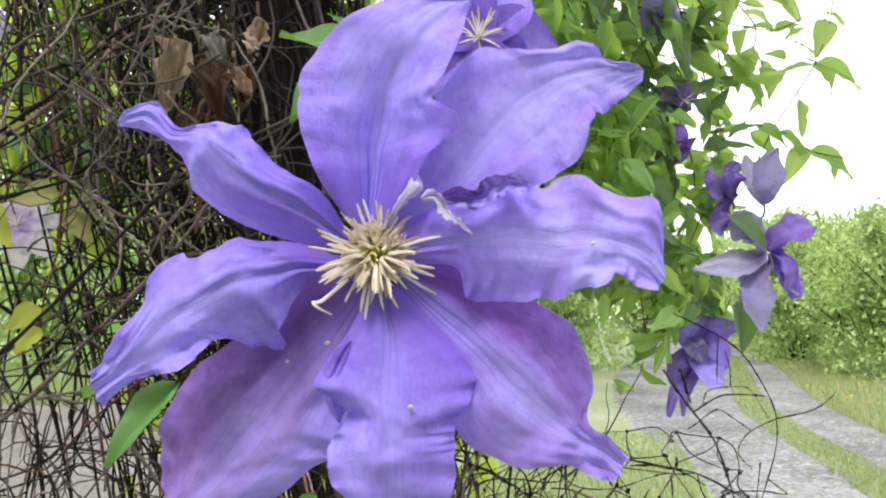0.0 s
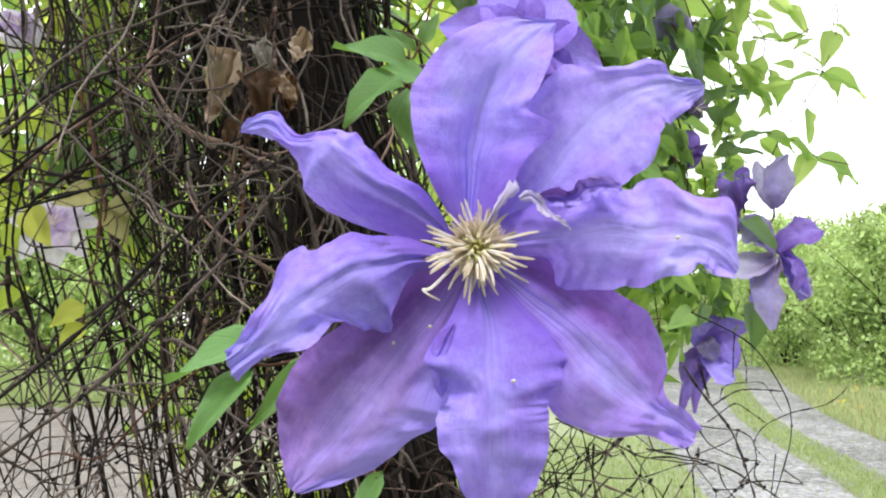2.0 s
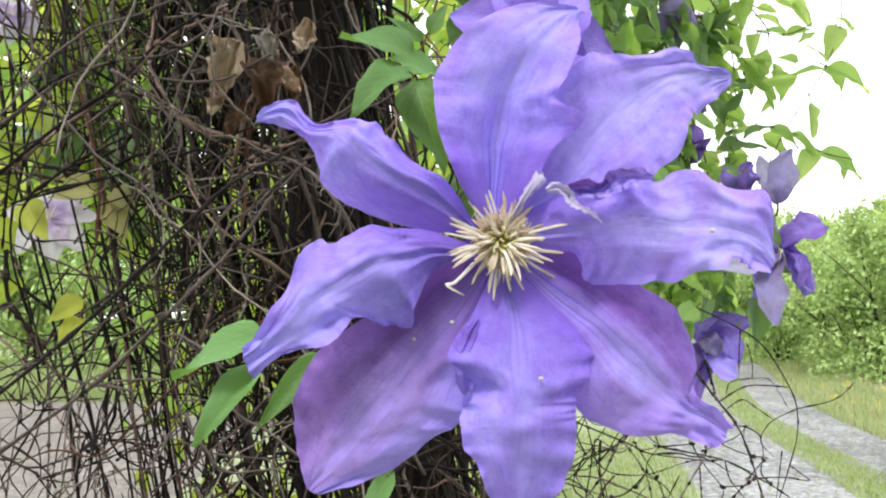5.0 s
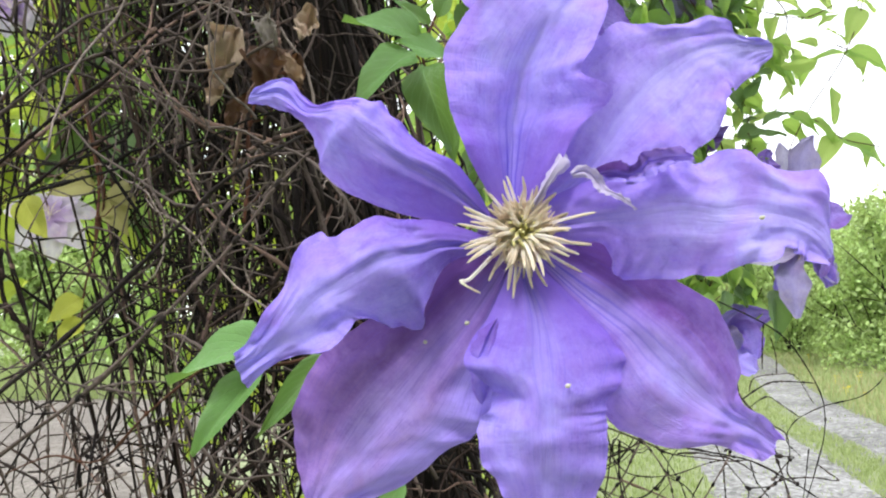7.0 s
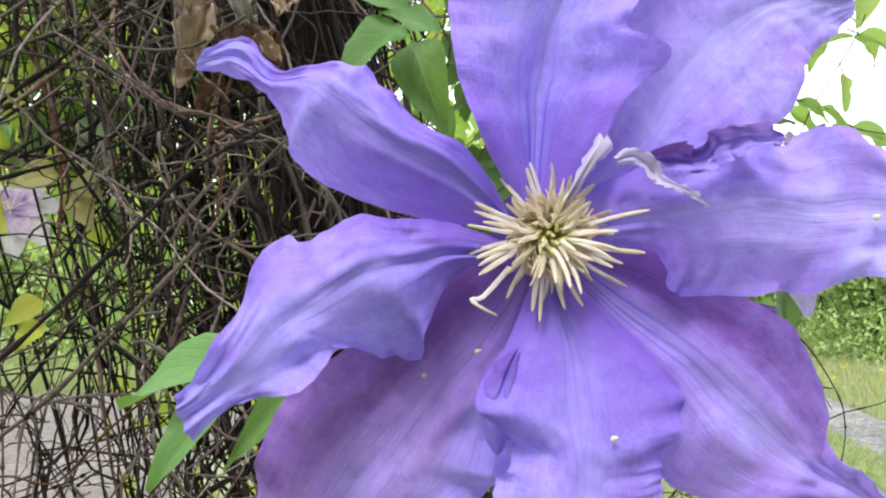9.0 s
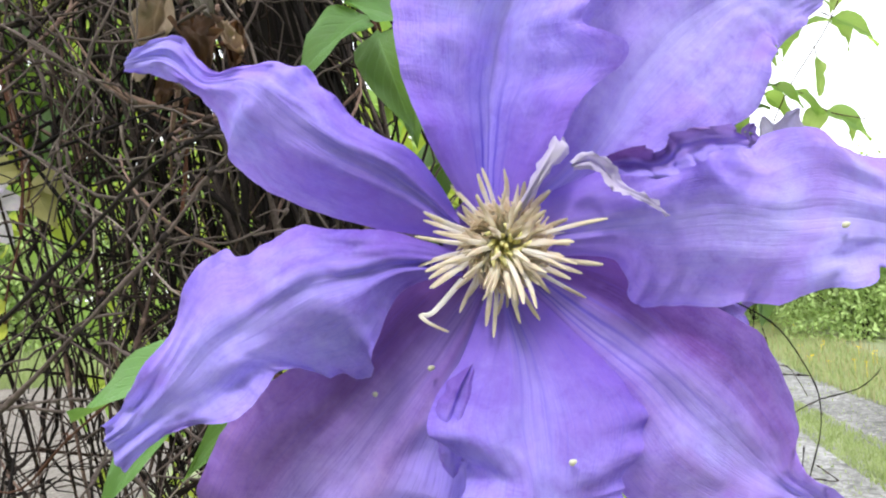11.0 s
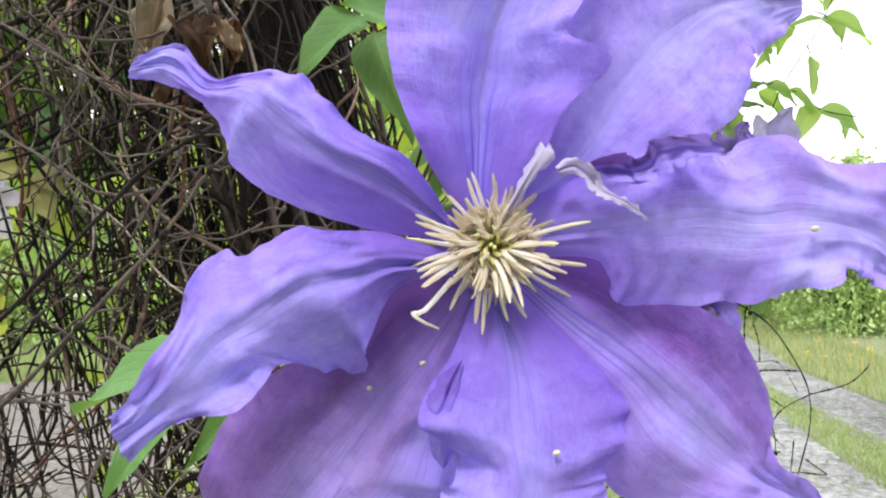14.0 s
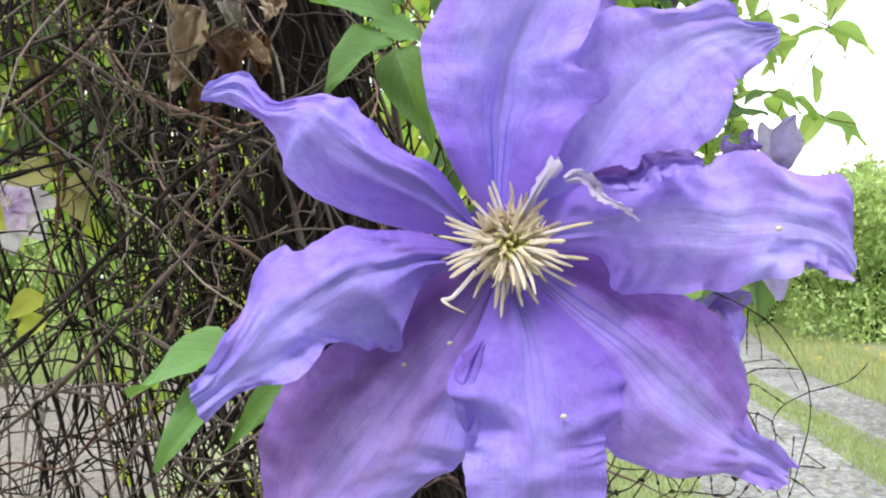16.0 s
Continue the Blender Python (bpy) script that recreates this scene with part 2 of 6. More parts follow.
def bark_material(name, dark, light, scale, rough=0.85):
    m, ns, ls, bsdf = material(name)
    place = ns.new("ShaderNodeTexCoord").outputs["Object"]
    island = ns.new("ShaderNodeNewGeometry").outputs["Random Per Island"]
    rand = ns.new("ShaderNodeObjectInfo").outputs["Random"]
    grain = noise_at(ns, ls, place, scale, 6.0, 0.65, 0.3)
    patch = noise_at(ns, ls, place, scale * 0.12, 3.0, 0.5)
    pick = calc(ns, ls, "FRACT", calc(ns, ls, "ADD", rand, island))
    tone = calc(ns, ls, "ADD", calc(ns, ls, "MULTIPLY", pick, 0.5), calc(ns, ls, "ADD", calc(ns, ls, "MULTIPLY", grain, 0.3), calc(ns, ls, "MULTIPLY", patch, 0.2)))
    middle = tuple((a + b) / 2 * 0.6 for a, b in zip(dark, light))
    ls.new(ramp(ns, ls, tone, (0.42, dark), (0.64, tuple(0.6 * c for c in middle)), (0.86, light)), bsdf.inputs["Base Color"])
    bsdf.inputs["Roughness"].default_value = rough
    bsdf.inputs["Specular IOR Level"].default_value = 0.2
    bumped(ns, ls, grain, 0.6, 0.0012, bsdf)
    return m


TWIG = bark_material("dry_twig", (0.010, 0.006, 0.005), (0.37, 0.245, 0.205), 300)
# near-black tones partly stand in for shade deep inside the thicket
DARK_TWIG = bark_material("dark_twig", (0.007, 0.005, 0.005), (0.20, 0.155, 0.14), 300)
STRAW = bark_material("straw_tendril", (0.10, 0.078, 0.072), (0.44, 0.365, 0.33), 300)
RED_STEM = bark_material("red_brown_stem", (0.085, 0.036, 0.022), (0.25, 0.13, 0.085), 300)
# post kept almost black, the shade within its vine coat included
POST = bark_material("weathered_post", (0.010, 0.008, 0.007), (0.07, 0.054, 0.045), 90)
TRUNK = bark_material("shrub_bark", (0.035, 0.028, 0.022), (0.12, 0.10, 0.085), 12)
DEAD_LEAF = leaf_material("dead_leaf", (0.54, 0.42, 0.33), (0.68, 0.57, 0.46), (0.52, 0.34, 0.20), 0.22, 0.8, 150.0)
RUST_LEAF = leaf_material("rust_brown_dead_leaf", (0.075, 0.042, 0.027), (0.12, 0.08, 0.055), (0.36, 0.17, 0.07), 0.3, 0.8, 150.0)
GREY_LEAF = leaf_material("grey_dead_leaf", (0.27, 0.24, 0.22), (0.36, 0.33, 0.30), (0.30, 0.24, 0.18), 0.15, 0.8, 150.0)


def plain(name, colour, rough=0.6, through_colour=None, amount=0.3, vary=0.25, scale=250):
    m, ns, ls, bsdf = material(name)
    grain = noise_at(ns, ls, ns.new("ShaderNodeTexCoord").outputs["Object"], scale, 4.0, 0.6)
    rand = ns.new("ShaderNodeObjectInfo").outputs["Random"]
    tone = calc(ns, ls, "ADD", calc(ns, ls, "MULTIPLY", grain, 0.6), calc(ns, ls, "MULTIPLY", rand, 0.4))
    out = ramp(ns, ls, tone, (0.2, tuple((1 - vary) * c for c in colour)), (0.8, tuple(min(1, (1 + vary) * c) for c in colour)))
    ls.new(out, bsdf.inputs["Base Color"])
    bsdf.inputs["Roughness"].default_value = rough
    if through_colour:
        let_through(m, ns, ls, bsdf, through_colour, amount)
    return m




def filament_material():
    m, ns, ls, bsdf = material("cream_filament")
    split = ns.new("ShaderNodeSeparateXYZ")
    ls.new(ns.new("ShaderNodeUVMap").outputs["UV"], split.inputs[0])
    rand = ns.new("ShaderNodeObjectInfo").outputs["Random"]
    along_it = calc(ns, ls, "ADD", split.outputs["X"], calc(ns, ls, "MULTIPLY", rand, 0.25))
    colour = ramp(ns, ls, along_it, (0.0, (0.98, 0.96, 0.94)), (0.75, (0.97, 0.93, 0.86)), (1.0, (0.84, 0.74, 0.61)))
    ls.new(colour, bsdf.inputs["Base Color"])
    bsdf.inputs["Roughness"].default_value = 0.6
    bsdf.inputs["Specular IOR Level"].default_value = 0.2
    let_through(m, ns, ls, bsdf, colour, 0.6)
    return m


CREAM = filament_material()
ANTHER = plain("buff_anther", (0.86, 0.75, 0.61), 0.6, (0.86, 0.75, 0.61), 0.4)
PISTIL = plain("yellow_pistil", (0.88, 0.79, 0.42), 0.6, (0.88, 0.79, 0.42), 0.4)
WHITE = plain("white_petaloid", (0.60, 0.55, 0.72), 0.6, (0.66, 0.58, 0.82), 0.35, 0.35)
POLLEN = plain("pollen_crumb", (0.56, 0.56, 0.40), 0.7)
YELLOW = plain("yellow_wild_flower", (0.85, 0.62, 0.03), 0.6, (0.8, 0.6, 0.02), 0.3)


def ground_material(name, stops, scale, stone=0.0):
    m, ns, ls, bsdf = material(name)
    place = ns.new("ShaderNodeTexCoord").outputs["Object"]
    big = noise_at(ns, ls, place, 0.5, 5.0, 0.6)
    fine = noise_at(ns, ls, place, scale, 6.0, 0.7)
    tone = calc(ns, ls, "ADD", calc(ns, ls, "MULTIPLY", big, 0.45), calc(ns, ls, "MULTIPLY", fine, 0.55))
    colour = ramp(ns, ls, tone, *stops)
    height = fine
    if stone:
        cells = node(ns, "ShaderNodeTexVoronoi", Scale=stone)
        ls.new(place, cells.inputs["Vector"])
        grey = ramp(ns, ls, cells.outputs["Color"], (0.1, (0.32, 0.32, 0.31)), (0.9, (1.32, 1.32, 1.32)))
        colour = blend(ns, ls, colour, grey, 0.6, "MULTIPLY")
        height = calc(ns, ls, "SUBTRACT", fine, cells.outputs["Distance"])
    ls.new(colour, bsdf.inputs["Base Color"])
    bsdf.inputs["Roughness"].default_value = 0.92
    bumped(ns, ls, height, 0.5, 0.02, bsdf)
    return m


MEADOW = ground_material("meadow_soil", ((0.34, (0.13, 0.17, 0.07)), (0.5, (0.20, 0.235, 0.12)), (0.62, (0.29, 0.30, 0.19))), 9.0)
GRAVEL = ground_material("pale_gravel", ((0.39, (0.075, 0.077, 0.068)), (0.48, (0.165, 0.165, 0.162)), (0.59, (0.31, 0.31, 0.312))), 13.0, 30.0)
EARTH = ground_material("bare_pale_earth", ((0.32, (0.110, 0.095, 0.083)), (0.5, (0.170, 0.152, 0.135)), (0.66, (0.245, 0.222, 0.198))), 5.0, 40.0)


# ---- mesh tools ----
class Geo:
    """Gathers points, faces and a map of u, v for one mesh."""

    def __init__(self):
        self.v, self.f, self.uv = [], [], []

    def grid(self, rows):
        """Rows of (point, (u, v)), all of one length, joined by quads."""
        n0, w = len(self.v), len(rows[0])
        for row in rows:
            for p, t in row:
                self.v.append(tuple(p))
                self.uv.append(t)
        for i in range(len(rows) - 1):
            for j in range(w - 1):
                a = n0 + i * w + j
                self.f.append((a, a + 1, a + w + 1, a + w))

    def tube(self, points, radii, sides=5):
        n0, n = len(self.v), len(points)
        points = [Vector(p) for p in points]
        side = None
        for i, p in enumerate(points):
            way = (points[min(i + 1, n - 1)] - points[max(i - 1, 0)]).normalized()
            if side is None:
                side = way.orthogonal().normalized()
            side = (side - way * side.dot(way)).normalized()
            up = way.cross(side)
            for k in range(sides):
                a = 2 * math.pi * k / sides
                self.v.append(tuple(p + (side * math.cos(a) + up * math.sin(a)) * radii[i]))
                self.uv.append((i / max(1, n - 1), k / sides))
        for i in range(n - 1):
            for k in range(sides):
                a, b = n0 + i * sides + k, n0 + i * sides + (k + 1) % sides
                self.f.append((a, b, b + sides, a + sides))
        self.f.append(tuple(range(n0 + sides - 1, n0 - 1, -1)))
        self.f.append(tuple(range(n0 + (n - 1) * sides, n0 + n * sides)))

    def add(self, other, m):
        n0 = len(self.v)
        self.v += [tuple(m @ Vector(p)) for p in other.v]
        self.uv += other.uv
        self.f += [tuple(n0 + i for i in f) for f in other.f]

    def mesh(self, name, mat):
        me = bpy.data.meshes.new(name)
        me.from_pydata(self.v, [], self.f)
        layer = me.uv_layers.new(name="map")
        index = np.empty(len(me.loops), dtype=np.int32)
        me.loops.foreach_get("vertex_index", index)
        layer.data.foreach_set("uv", np.array(self.uv, dtype=np.float32)[index].ravel())
        me.polygons.foreach_set("use_smooth", [True] * len(me.polygons))
        me.materials.append(mat)
        me.update()
        return me


def part(name, geo, mat, parent, label="", m=None):
    ob = new(name, geo.mesh(name, mat) if isinstance(geo, Geo) else geo)
    ob.parent = parent
    if m is not None:
        ob.matrix_basis = m
    return tagged(ob, label)


def thing(name, m, label, category, group="", kind=""):
    ob = new(name)
    ob.empty_display_size = 0.05
    ob.matrix_basis = m
    return tagged(ob, label, category, group, kind)


def spline(points, t):
    """A smooth curve through the points, t from 0 to 1."""
    n = len(points) - 1
    i = min(int(t * n), n - 1)
    f = t * n - i
    p = [np.array(points[max(0, min(n, i + k))], float) for k in (-1, 0, 1, 2)]
    return 0.5 * (2 * p[1] + (p[2] - p[0]) * f + (2 * p[0] - 5 * p[1] + 4 * p[2] - p[3]) * f**2 + (3 * p[1] - p[0] - 3 * p[2] + p[3]) * f**3)


def sepal(stations, seed, ruffle=0.16, thick=0.03, long=84, wide=30, pleats=(), curl=1.6, crimp=1.0):
    """A petal over stations of (left edge, midrib, right edge), in centimetres; z is towards the viewer."""
    left, mid, right = ([s[k:k + 3] for s in stations] for k in (0, 3, 6))
    g, fronts = Geo(), []
    for i in range(long + 1):
        u = i / long
        a, b, c = spline(left, u), spline(mid, u), spline(right, u)
        row = []
        for j in range(wide + 1):
            s = 2 * j / wide - 1
            e = abs(s)
            edge = a if s < 0 else c
            p = b + (edge - b) * e
            p[2] = b[2] + (edge[2] - b[2]) * e**curl
            for at, half, deep, narrow in pleats:
                if half * s > 0 and narrow < 0:
                    p[2] -= deep * e**1.2 * min(1, u * 9) / (1 + math.exp(min(50, (u - at) / -narrow)))
                elif half * s > 0:
                    p[2] -= deep * e**2.0 * math.exp(-(((u - at) / narrow) ** 2))
            # a shallow gutter on the midrib, two side ribs and a crimped rim
            p[2] += 0.15 * e * (1 - e) * 4 * (1 - u) - 0.08 * math.exp(-((s / 0.16) ** 2)) * (1 - u)
            p[2] += 0.05 * math.exp(-(((e - 0.25) / 0.07) ** 2)) * (1 - u)
            q = Vector((u * 5.0 + seed * 7.1, s * 1.1 + seed, seed * 3.3))
            grow = min(1, u * 4)
            p[2] += 0.18 * ruffle * noise.noise(Vector((u * 2.5 + seed, s * 4.5, seed * 1.7))) * grow
            p[2] += 0.20 * ruffle * noise.noise(Vector((u * 9 + seed, s * 6.0, seed * 4.7))) * grow
            p[2] += 0.09 * ruffle * noise.noise(Vector((u * 21 + seed, s * 9.0, seed * 2.9))) * grow
            p[2] += ruffle * (0.35 + e**2) * noise.noise(q * 1.3) * grow
            p[2] += ruffle * 0.55 * e * noise.noise(Vector((u * 11 + seed, s * 2.2, seed * 2.0))) * grow
            p[2] += crimp * ruffle * 0.9 * e**4 * noise.noise(Vector((u * 22 + seed, seed * 2.0, 5.0 if s < 0 else 9.0))) * grow
            out = (edge - b) / (np.linalg.norm(edge - b) + 1e-6)
            p += crimp * out * 0.17 * e**4 * noise.noise(Vector((u * 16 + seed * 5, 3.0 if s < 0 else 7.0, seed))) * math.sin(math.pi * u)
            p += crimp * out * 0.045 * e**6 * noise.noise(Vector((u * 48 + seed * 3, 2.0 if s < 0 else 8.0, seed))) * math.sin(math.pi * u)
            row.append((p * 0.01, (u, j / wide)))
        fronts.append(row)
    g.grid(fronts)
    return g


# ---- the large open flower close to the camera ----
# local axes: x across, y up, z towards the viewer
flower = thing("clematis_flower", pose(0.020, 0.235, 1.423, 95.13, 0, 0),
               "large open lavender-blue clematis flower with crumpled sepals", "flower", "clematis flowers")
SEPALS = {}
SEPALS["upper"] = (
    (-0.54, 0.52, 0.0, -0.27, 0.44, 0.1, 0.10, 0.52, 0.0),
    (-1.36, 1.84, 0.9, -0.19, 1.96, -0.5, 0.89, 1.60, 0.7),
    (-1.80, 2.85, 1.2, -0.12, 2.85, -0.7, 1.55, 2.85, 1.2),
    (-2.00, 3.60, 1.3, -0.02, 3.60, -0.8, 2.40, 3.62, 1.5),
    (-2.08, 4.40, 1.1, 0.12, 4.35, -0.7, 1.62, 4.36, 0.9),
    (-2.03, 5.18, 0.9, 0.30, 5.00, -0.5, 1.98, 5.05, 0.9),
    (-1.12, 6.58, 0.1, 0.97, 6.18, 0.0, 2.43, 6.18, 0.3),
    (0.60, 7.71, -0.6, 1.91, 7.22, -0.4, 2.60, 7.05, -0.3),
    (2.53, 7.70, -0.9, 2.66, 7.63, -0.9, 2.77, 7.56, -0.9),
)
SEPALS["upper_right"] = (
    (0.03, 0.79, -0.2, 0.56, 0.71, -0.2, 1.17, 0.53, -0.2),
    (1.04, 2.58, -0.5, 2.03, 1.79, -0.6, 2.84, 1.50, -0.2),
    (1.55, 4.54, -1.0, 3.30, 3.38, -1.1, 4.61, 2.01, -0.6),
    (3.01, 6.21, -1.5, 4.61, 4.66, -1.6, 6.00, 2.94, -1.2),
    (4.88, 6.37, -1.9, 5.72, 5.47, -1.9, 6.50, 4.23, -1.8),
    (6.36, 6.67, -2.2, 6.67, 5.76, -2.2, 6.90, 4.39, -2.2),
    (7.16, 6.19, -2.4, 7.46, 5.81, -2.4, 7.69, 4.98, -2.5),
    (8.19, 6.07, -2.7, 8.35, 5.88, -2.7, 8.31, 5.53, -2.7),
)
SEPALS["right"] = (
    (0.37, 0.79, -0.1, 0.44, 0.09, 0.1, 0.45, -0.31, 0.0),
    (2.22, 1.55, 0.3, 2.30, 0.30, 0.8, 2.18, -0.34, 0.7),
    (2.93, 1.76, 0.6, 3.03, 0.35, 1.3, 2.55, -1.22, 0.9),
    (3.64, 2.05, 0.8, 3.91, 0.47, 1.7, 3.52, -1.32, 0.6),
    (4.56, 1.76, 1.4, 4.95, 0.38, 2.2, 4.60, -1.30, 1.8),
    (5.36, 2.14, 1.7, 5.75, 0.37, 2.6, 5.53, -0.83, 2.8),
    (6.49, 1.52, 2.1, 6.51, 0.21, 2.9, 6.32, -0.57, 3.1),
    (7.43, 1.33, 2.2, 7.17, -0.17, 2.9, 6.69, -0.80, 3.2),
    (7.58, -0.02, 2.5, 7.52, -0.63, 2.8, 7.27, -0.96, 3.0),
)
SEPALS["lower_right"] = (
    (0.94, 0.10, -0.7, 0.58, -0.70, -0.4, -0.03, -0.88, -0.5),
    (3.04, -0.13, -1.0, 2.02, -2.00, 0.0, 0.94, -2.47, -0.4),
    (4.47, -1.37, -0.4, 3.10, -2.88, 0.6, 1.76, -3.82, 0.0),
    (5.65, -2.19, -0.2, 3.95, -3.77, 0.9, 2.31, -5.24, 0.3),
    (6.17, -3.63, 0.1, 4.90, -4.62, 0.8, 3.67, -5.99, 0.7),
    (5.85, -4.63, 0.5, 5.58, -5.13, 0.8, 5.24, -6.02, 0.8),
    (6.40, -5.04, 0.8, 6.23, -5.52, 0.9, 5.93, -6.11, 0.9),
    (6.91, -5.60, 1.0, 6.79, -5.95, 1.0, 6.46, -6.37, 1.0),
)
SEPALS["lower"] = (
    (-0.23, -0.87, -0.2, 0.03, -1.05, -0.2, 0.56, -0.96, -0.2),
    (-0.90, -2.23, 0.3, 0.38, -2.36, 0.7, 1.81, -2.24, 0.2),
    (-1.63, -3.43, 0.8, 0.38, -3.51, 1.5, 2.82, -3.52, 0.9),
    (-0.85, -4.41, 0.6, 0.43, -4.33, 1.9, 2.26, -4.46, 1.2),
    (-1.22, -5.10, 1.0, 0.44, -4.90, 2.0, 2.16, -5.00, 1.2),
    (-1.33, -6.00, 1.4, 0.45, -5.55, 2.0, 2.11, -5.62, 1.3),
    (-0.78, -6.91, 1.3, 0.44, -6.60, 1.8, 2.01, -6.97, 1.1),
    (-0.32, -7.91, 1.0, 0.47, -7.78, 1.4, 1.53, -7.78, 0.9),
    (0.45, -8.32, 0.8, 0.59, -8.40, 0.8, 0.79, -8.32, 0.8),
)
SEPALS["lower_left"] = (
    (-1.14, -0.17, -0.8, -0.47, -1.06, -0.5, -0.11, -1.06, -0.6),
    (-2.58, -0.57, -1.2, -1.45, -2.49, -0.6, -0.55, -2.84, -0.6),
    (-4.34, -2.44, -1.0, -2.70, -3.91, -0.6, -0.72, -4.50, -0.6),
    (-6.00, -3.55, -1.2, -3.86, -5.36, -0.7, -0.98, -5.75, -0.8),
    (-6.73, -5.17, -1.1, -4.75, -6.41, -0.6, -2.11, -6.42, -1.0),
    (-6.60, -6.55, -0.8, -5.52, -7.24, -0.4, -3.51, -7.50, -0.8),
    (-6.28, -7.68, -0.2, -6.09, -7.94, -0.1, -5.84, -8.10, -0.2),
)
SEPALS["left"] = (
    (-0.77, -0.17, 0.0, -0.85, -0.43, 0.0, -0.81, -0.62, -0.1),
    (-2.16, 0.31, 0.1, -2.10, -0.34, 0.5, -2.03, -0.82, 0.3),
    (-3.19, 0.42, 0.1, -3.04, -0.51, 0.9, -2.69, -1.97, 0.3),
    (-4.33, 0.49, 0.0, -3.92, -0.67, 1.1, -2.83, -2.64, 0.0),
    (-5.21, 0.04, 0.2, -5.05, -1.33, 1.1, -3.66, -2.71, -0.3),
    (-5.97, -0.04, 0.6, -5.76, -1.81, 1.3, -4.44, -2.34, 0.6),
    (-6.65, -1.50, 1.0, -6.34, -2.39, 1.3, -5.22, -2.99, 1.1),
    (-7.37, -2.69, 1.1, -7.10, -3.14, 1.2, -6.69, -3.41, 1.2),
    (-7.93, -3.22, 1.2, -7.81, -3.60, 1.2, -7.56, -4.17, 1.2),
)
SEPALS["upper_left"] = (
    (-0.88, 0.62, -0.1, -0.85, 0.35, 0.0, -0.85, 0.09, -0.1),
    (-1.63, 1.83, 0.0, -2.07, 1.35, 0.6, -2.80, 0.46, -0.8),
    (-2.84, 2.58, 0.3, -3.26, 2.02, 1.1, -4.40, 0.97, -1.6),
    (-3.79, 3.57, 0.3, -4.36, 2.86, 1.0, -5.83, 1.78, -1.9),
    (-4.50, 3.92, 0.0, -5.10, 3.40, 0.5, -6.06, 2.66, -1.3),
    (-5.91, 3.79, -0.3, -6.12, 3.56, -0.3, -6.31, 3.37, -0.4),
    (-6.71, 4.64, -0.6, -6.97, 4.20, -0.6, -7.06, 3.79, -0.6),
    (-7.79, 4.36, -0.8, -7.91, 4.11, -0.8, -7.97, 3.96, -0.8),
)
# folds: where along the sepal, which half, depth and breadth
PLEATS = {"right": ((0.36, -1, -0.5, 0.03), (0.42, -1, 0.45, 0.025), (0.46, -1, -0.3, 0.025), (0.37, 1, 0.35, -0.007), (0.52, 1, 0.3, 0.03)), "left": ((0.33, 1, -0.25, 0.03), (0.44, -1, 0.25, 0.05)), "lower": ((0.27, -1, -0.35, 0.04), (0.385, -1, 0.5, 0.02), (0.47, -1, -0.15, 0.05), (0.28, 1, 0.2, 0.03), (0.36, 1, -0.2, 0.03), (0.47, 1, 0.10, 0.016), (0.515, 1, -0.10, 0.014), (0.58, 1, 0.12, 0.02), (0.66, 1, 0.12, 0.018), (0.72, 1, -0.08, 0.02)),
          "lower_left": ((0.52, 1, 0.5, 0.04), (0.46, 1, -0.3, 0.03), (0.38, 1, 0.35, 0.03), (0.30, 1, -0.25, 0.03), (0.60, 1, -0.25, 0.03)), "upper": ((0.35, 1, 0.35, 0.05), (0.55, 1, -0.3, 0.06)), "upper_right": ((0.30, -1, -0.3, 0.06), (0.62, -1, 0.25, 0.04)),
          "lower_right": ((0.35, -1, 0.4, 0.06), (0.70, 1, 0.3, 0.04)), "upper_left": ((0.42, 1, 0.3, 0.05), (0.62, 1, 0.3, 0.04))}
CRIMP = {"upper": 0.35, "upper_right": 0.7, "lower_left": 0.5, "lower_right": 0.5}
RUFFLE = {"lower": 0.40, "lower_left": 0.45, "left": 0.52, "upper": 0.42}
for n, (where, stations) in enumerate(SEPALS.items()):
    part("sepal", sepal(stations, n + 1.37, RUFFLE.get(where, 0.48), pleats=PLEATS.get(where, ()), curl=1.0 if where == "upper" else 1.6, crimp=CRIMP.get(where, 1.0)), {"lower_left": MAUVE_PETAL, "lower_right": VEINED_SHADED_PETAL, "upper": RIBBED_PETAL, "right": SOFT_PETAL, "upper_right": SOFT_PETAL}.get(where, PETAL), flower)


def filament(seed, length, bend, anther=True):
    """A flattened stamen thread along +x that rises and droops, with a slim anther at its end."""
    rng = random.Random(seed)
    g, rows = Geo(), []
    for i in range(9):
        t = i / 8
        x = length * t
        z = bend * math.sin(t * 2.2)
        y = 0.0007 * math.sin(t * 2.4 + seed) * t
        w = (0.00042 + 0.00018 * math.sin(math.pi * t * 0.9) + 0.00014 * noise.noise(Vector((t * 5, seed * 3.1, 0)))) * (1.0 if t < 0.95 else 0.5)
        rows.append([((x, y + w * math.cos(a), z + 0.30 * w * math.sin(a)), (t, k / 6)) for k, a in enumerate(2 * math.pi * k / 6 for k in range(7))])
    g.grid(rows)
    return g


def anther(seed, length, bend):
    """The slim pollen case that sits round the outer end of a stamen thread."""
    g, rows = Geo(), []
    for i in range(7):
        t = 0.74 + 0.28 * i / 6
        w = 0.00046 * math.sin(math.pi * (0.10 + 0.83 * i / 6)) ** 0.6
        rows.append([((length * t, 0.0007 * math.sin(t * 2.4 + seed) * t + w * math.cos(a), bend * math.sin(t * 2.2) + 0.5 * w * math.sin(a)), (t, k / 6)) for k, a in enumerate(2 * math.pi * k / 6 for k in range(7))])
    g.grid(rows)
    return g


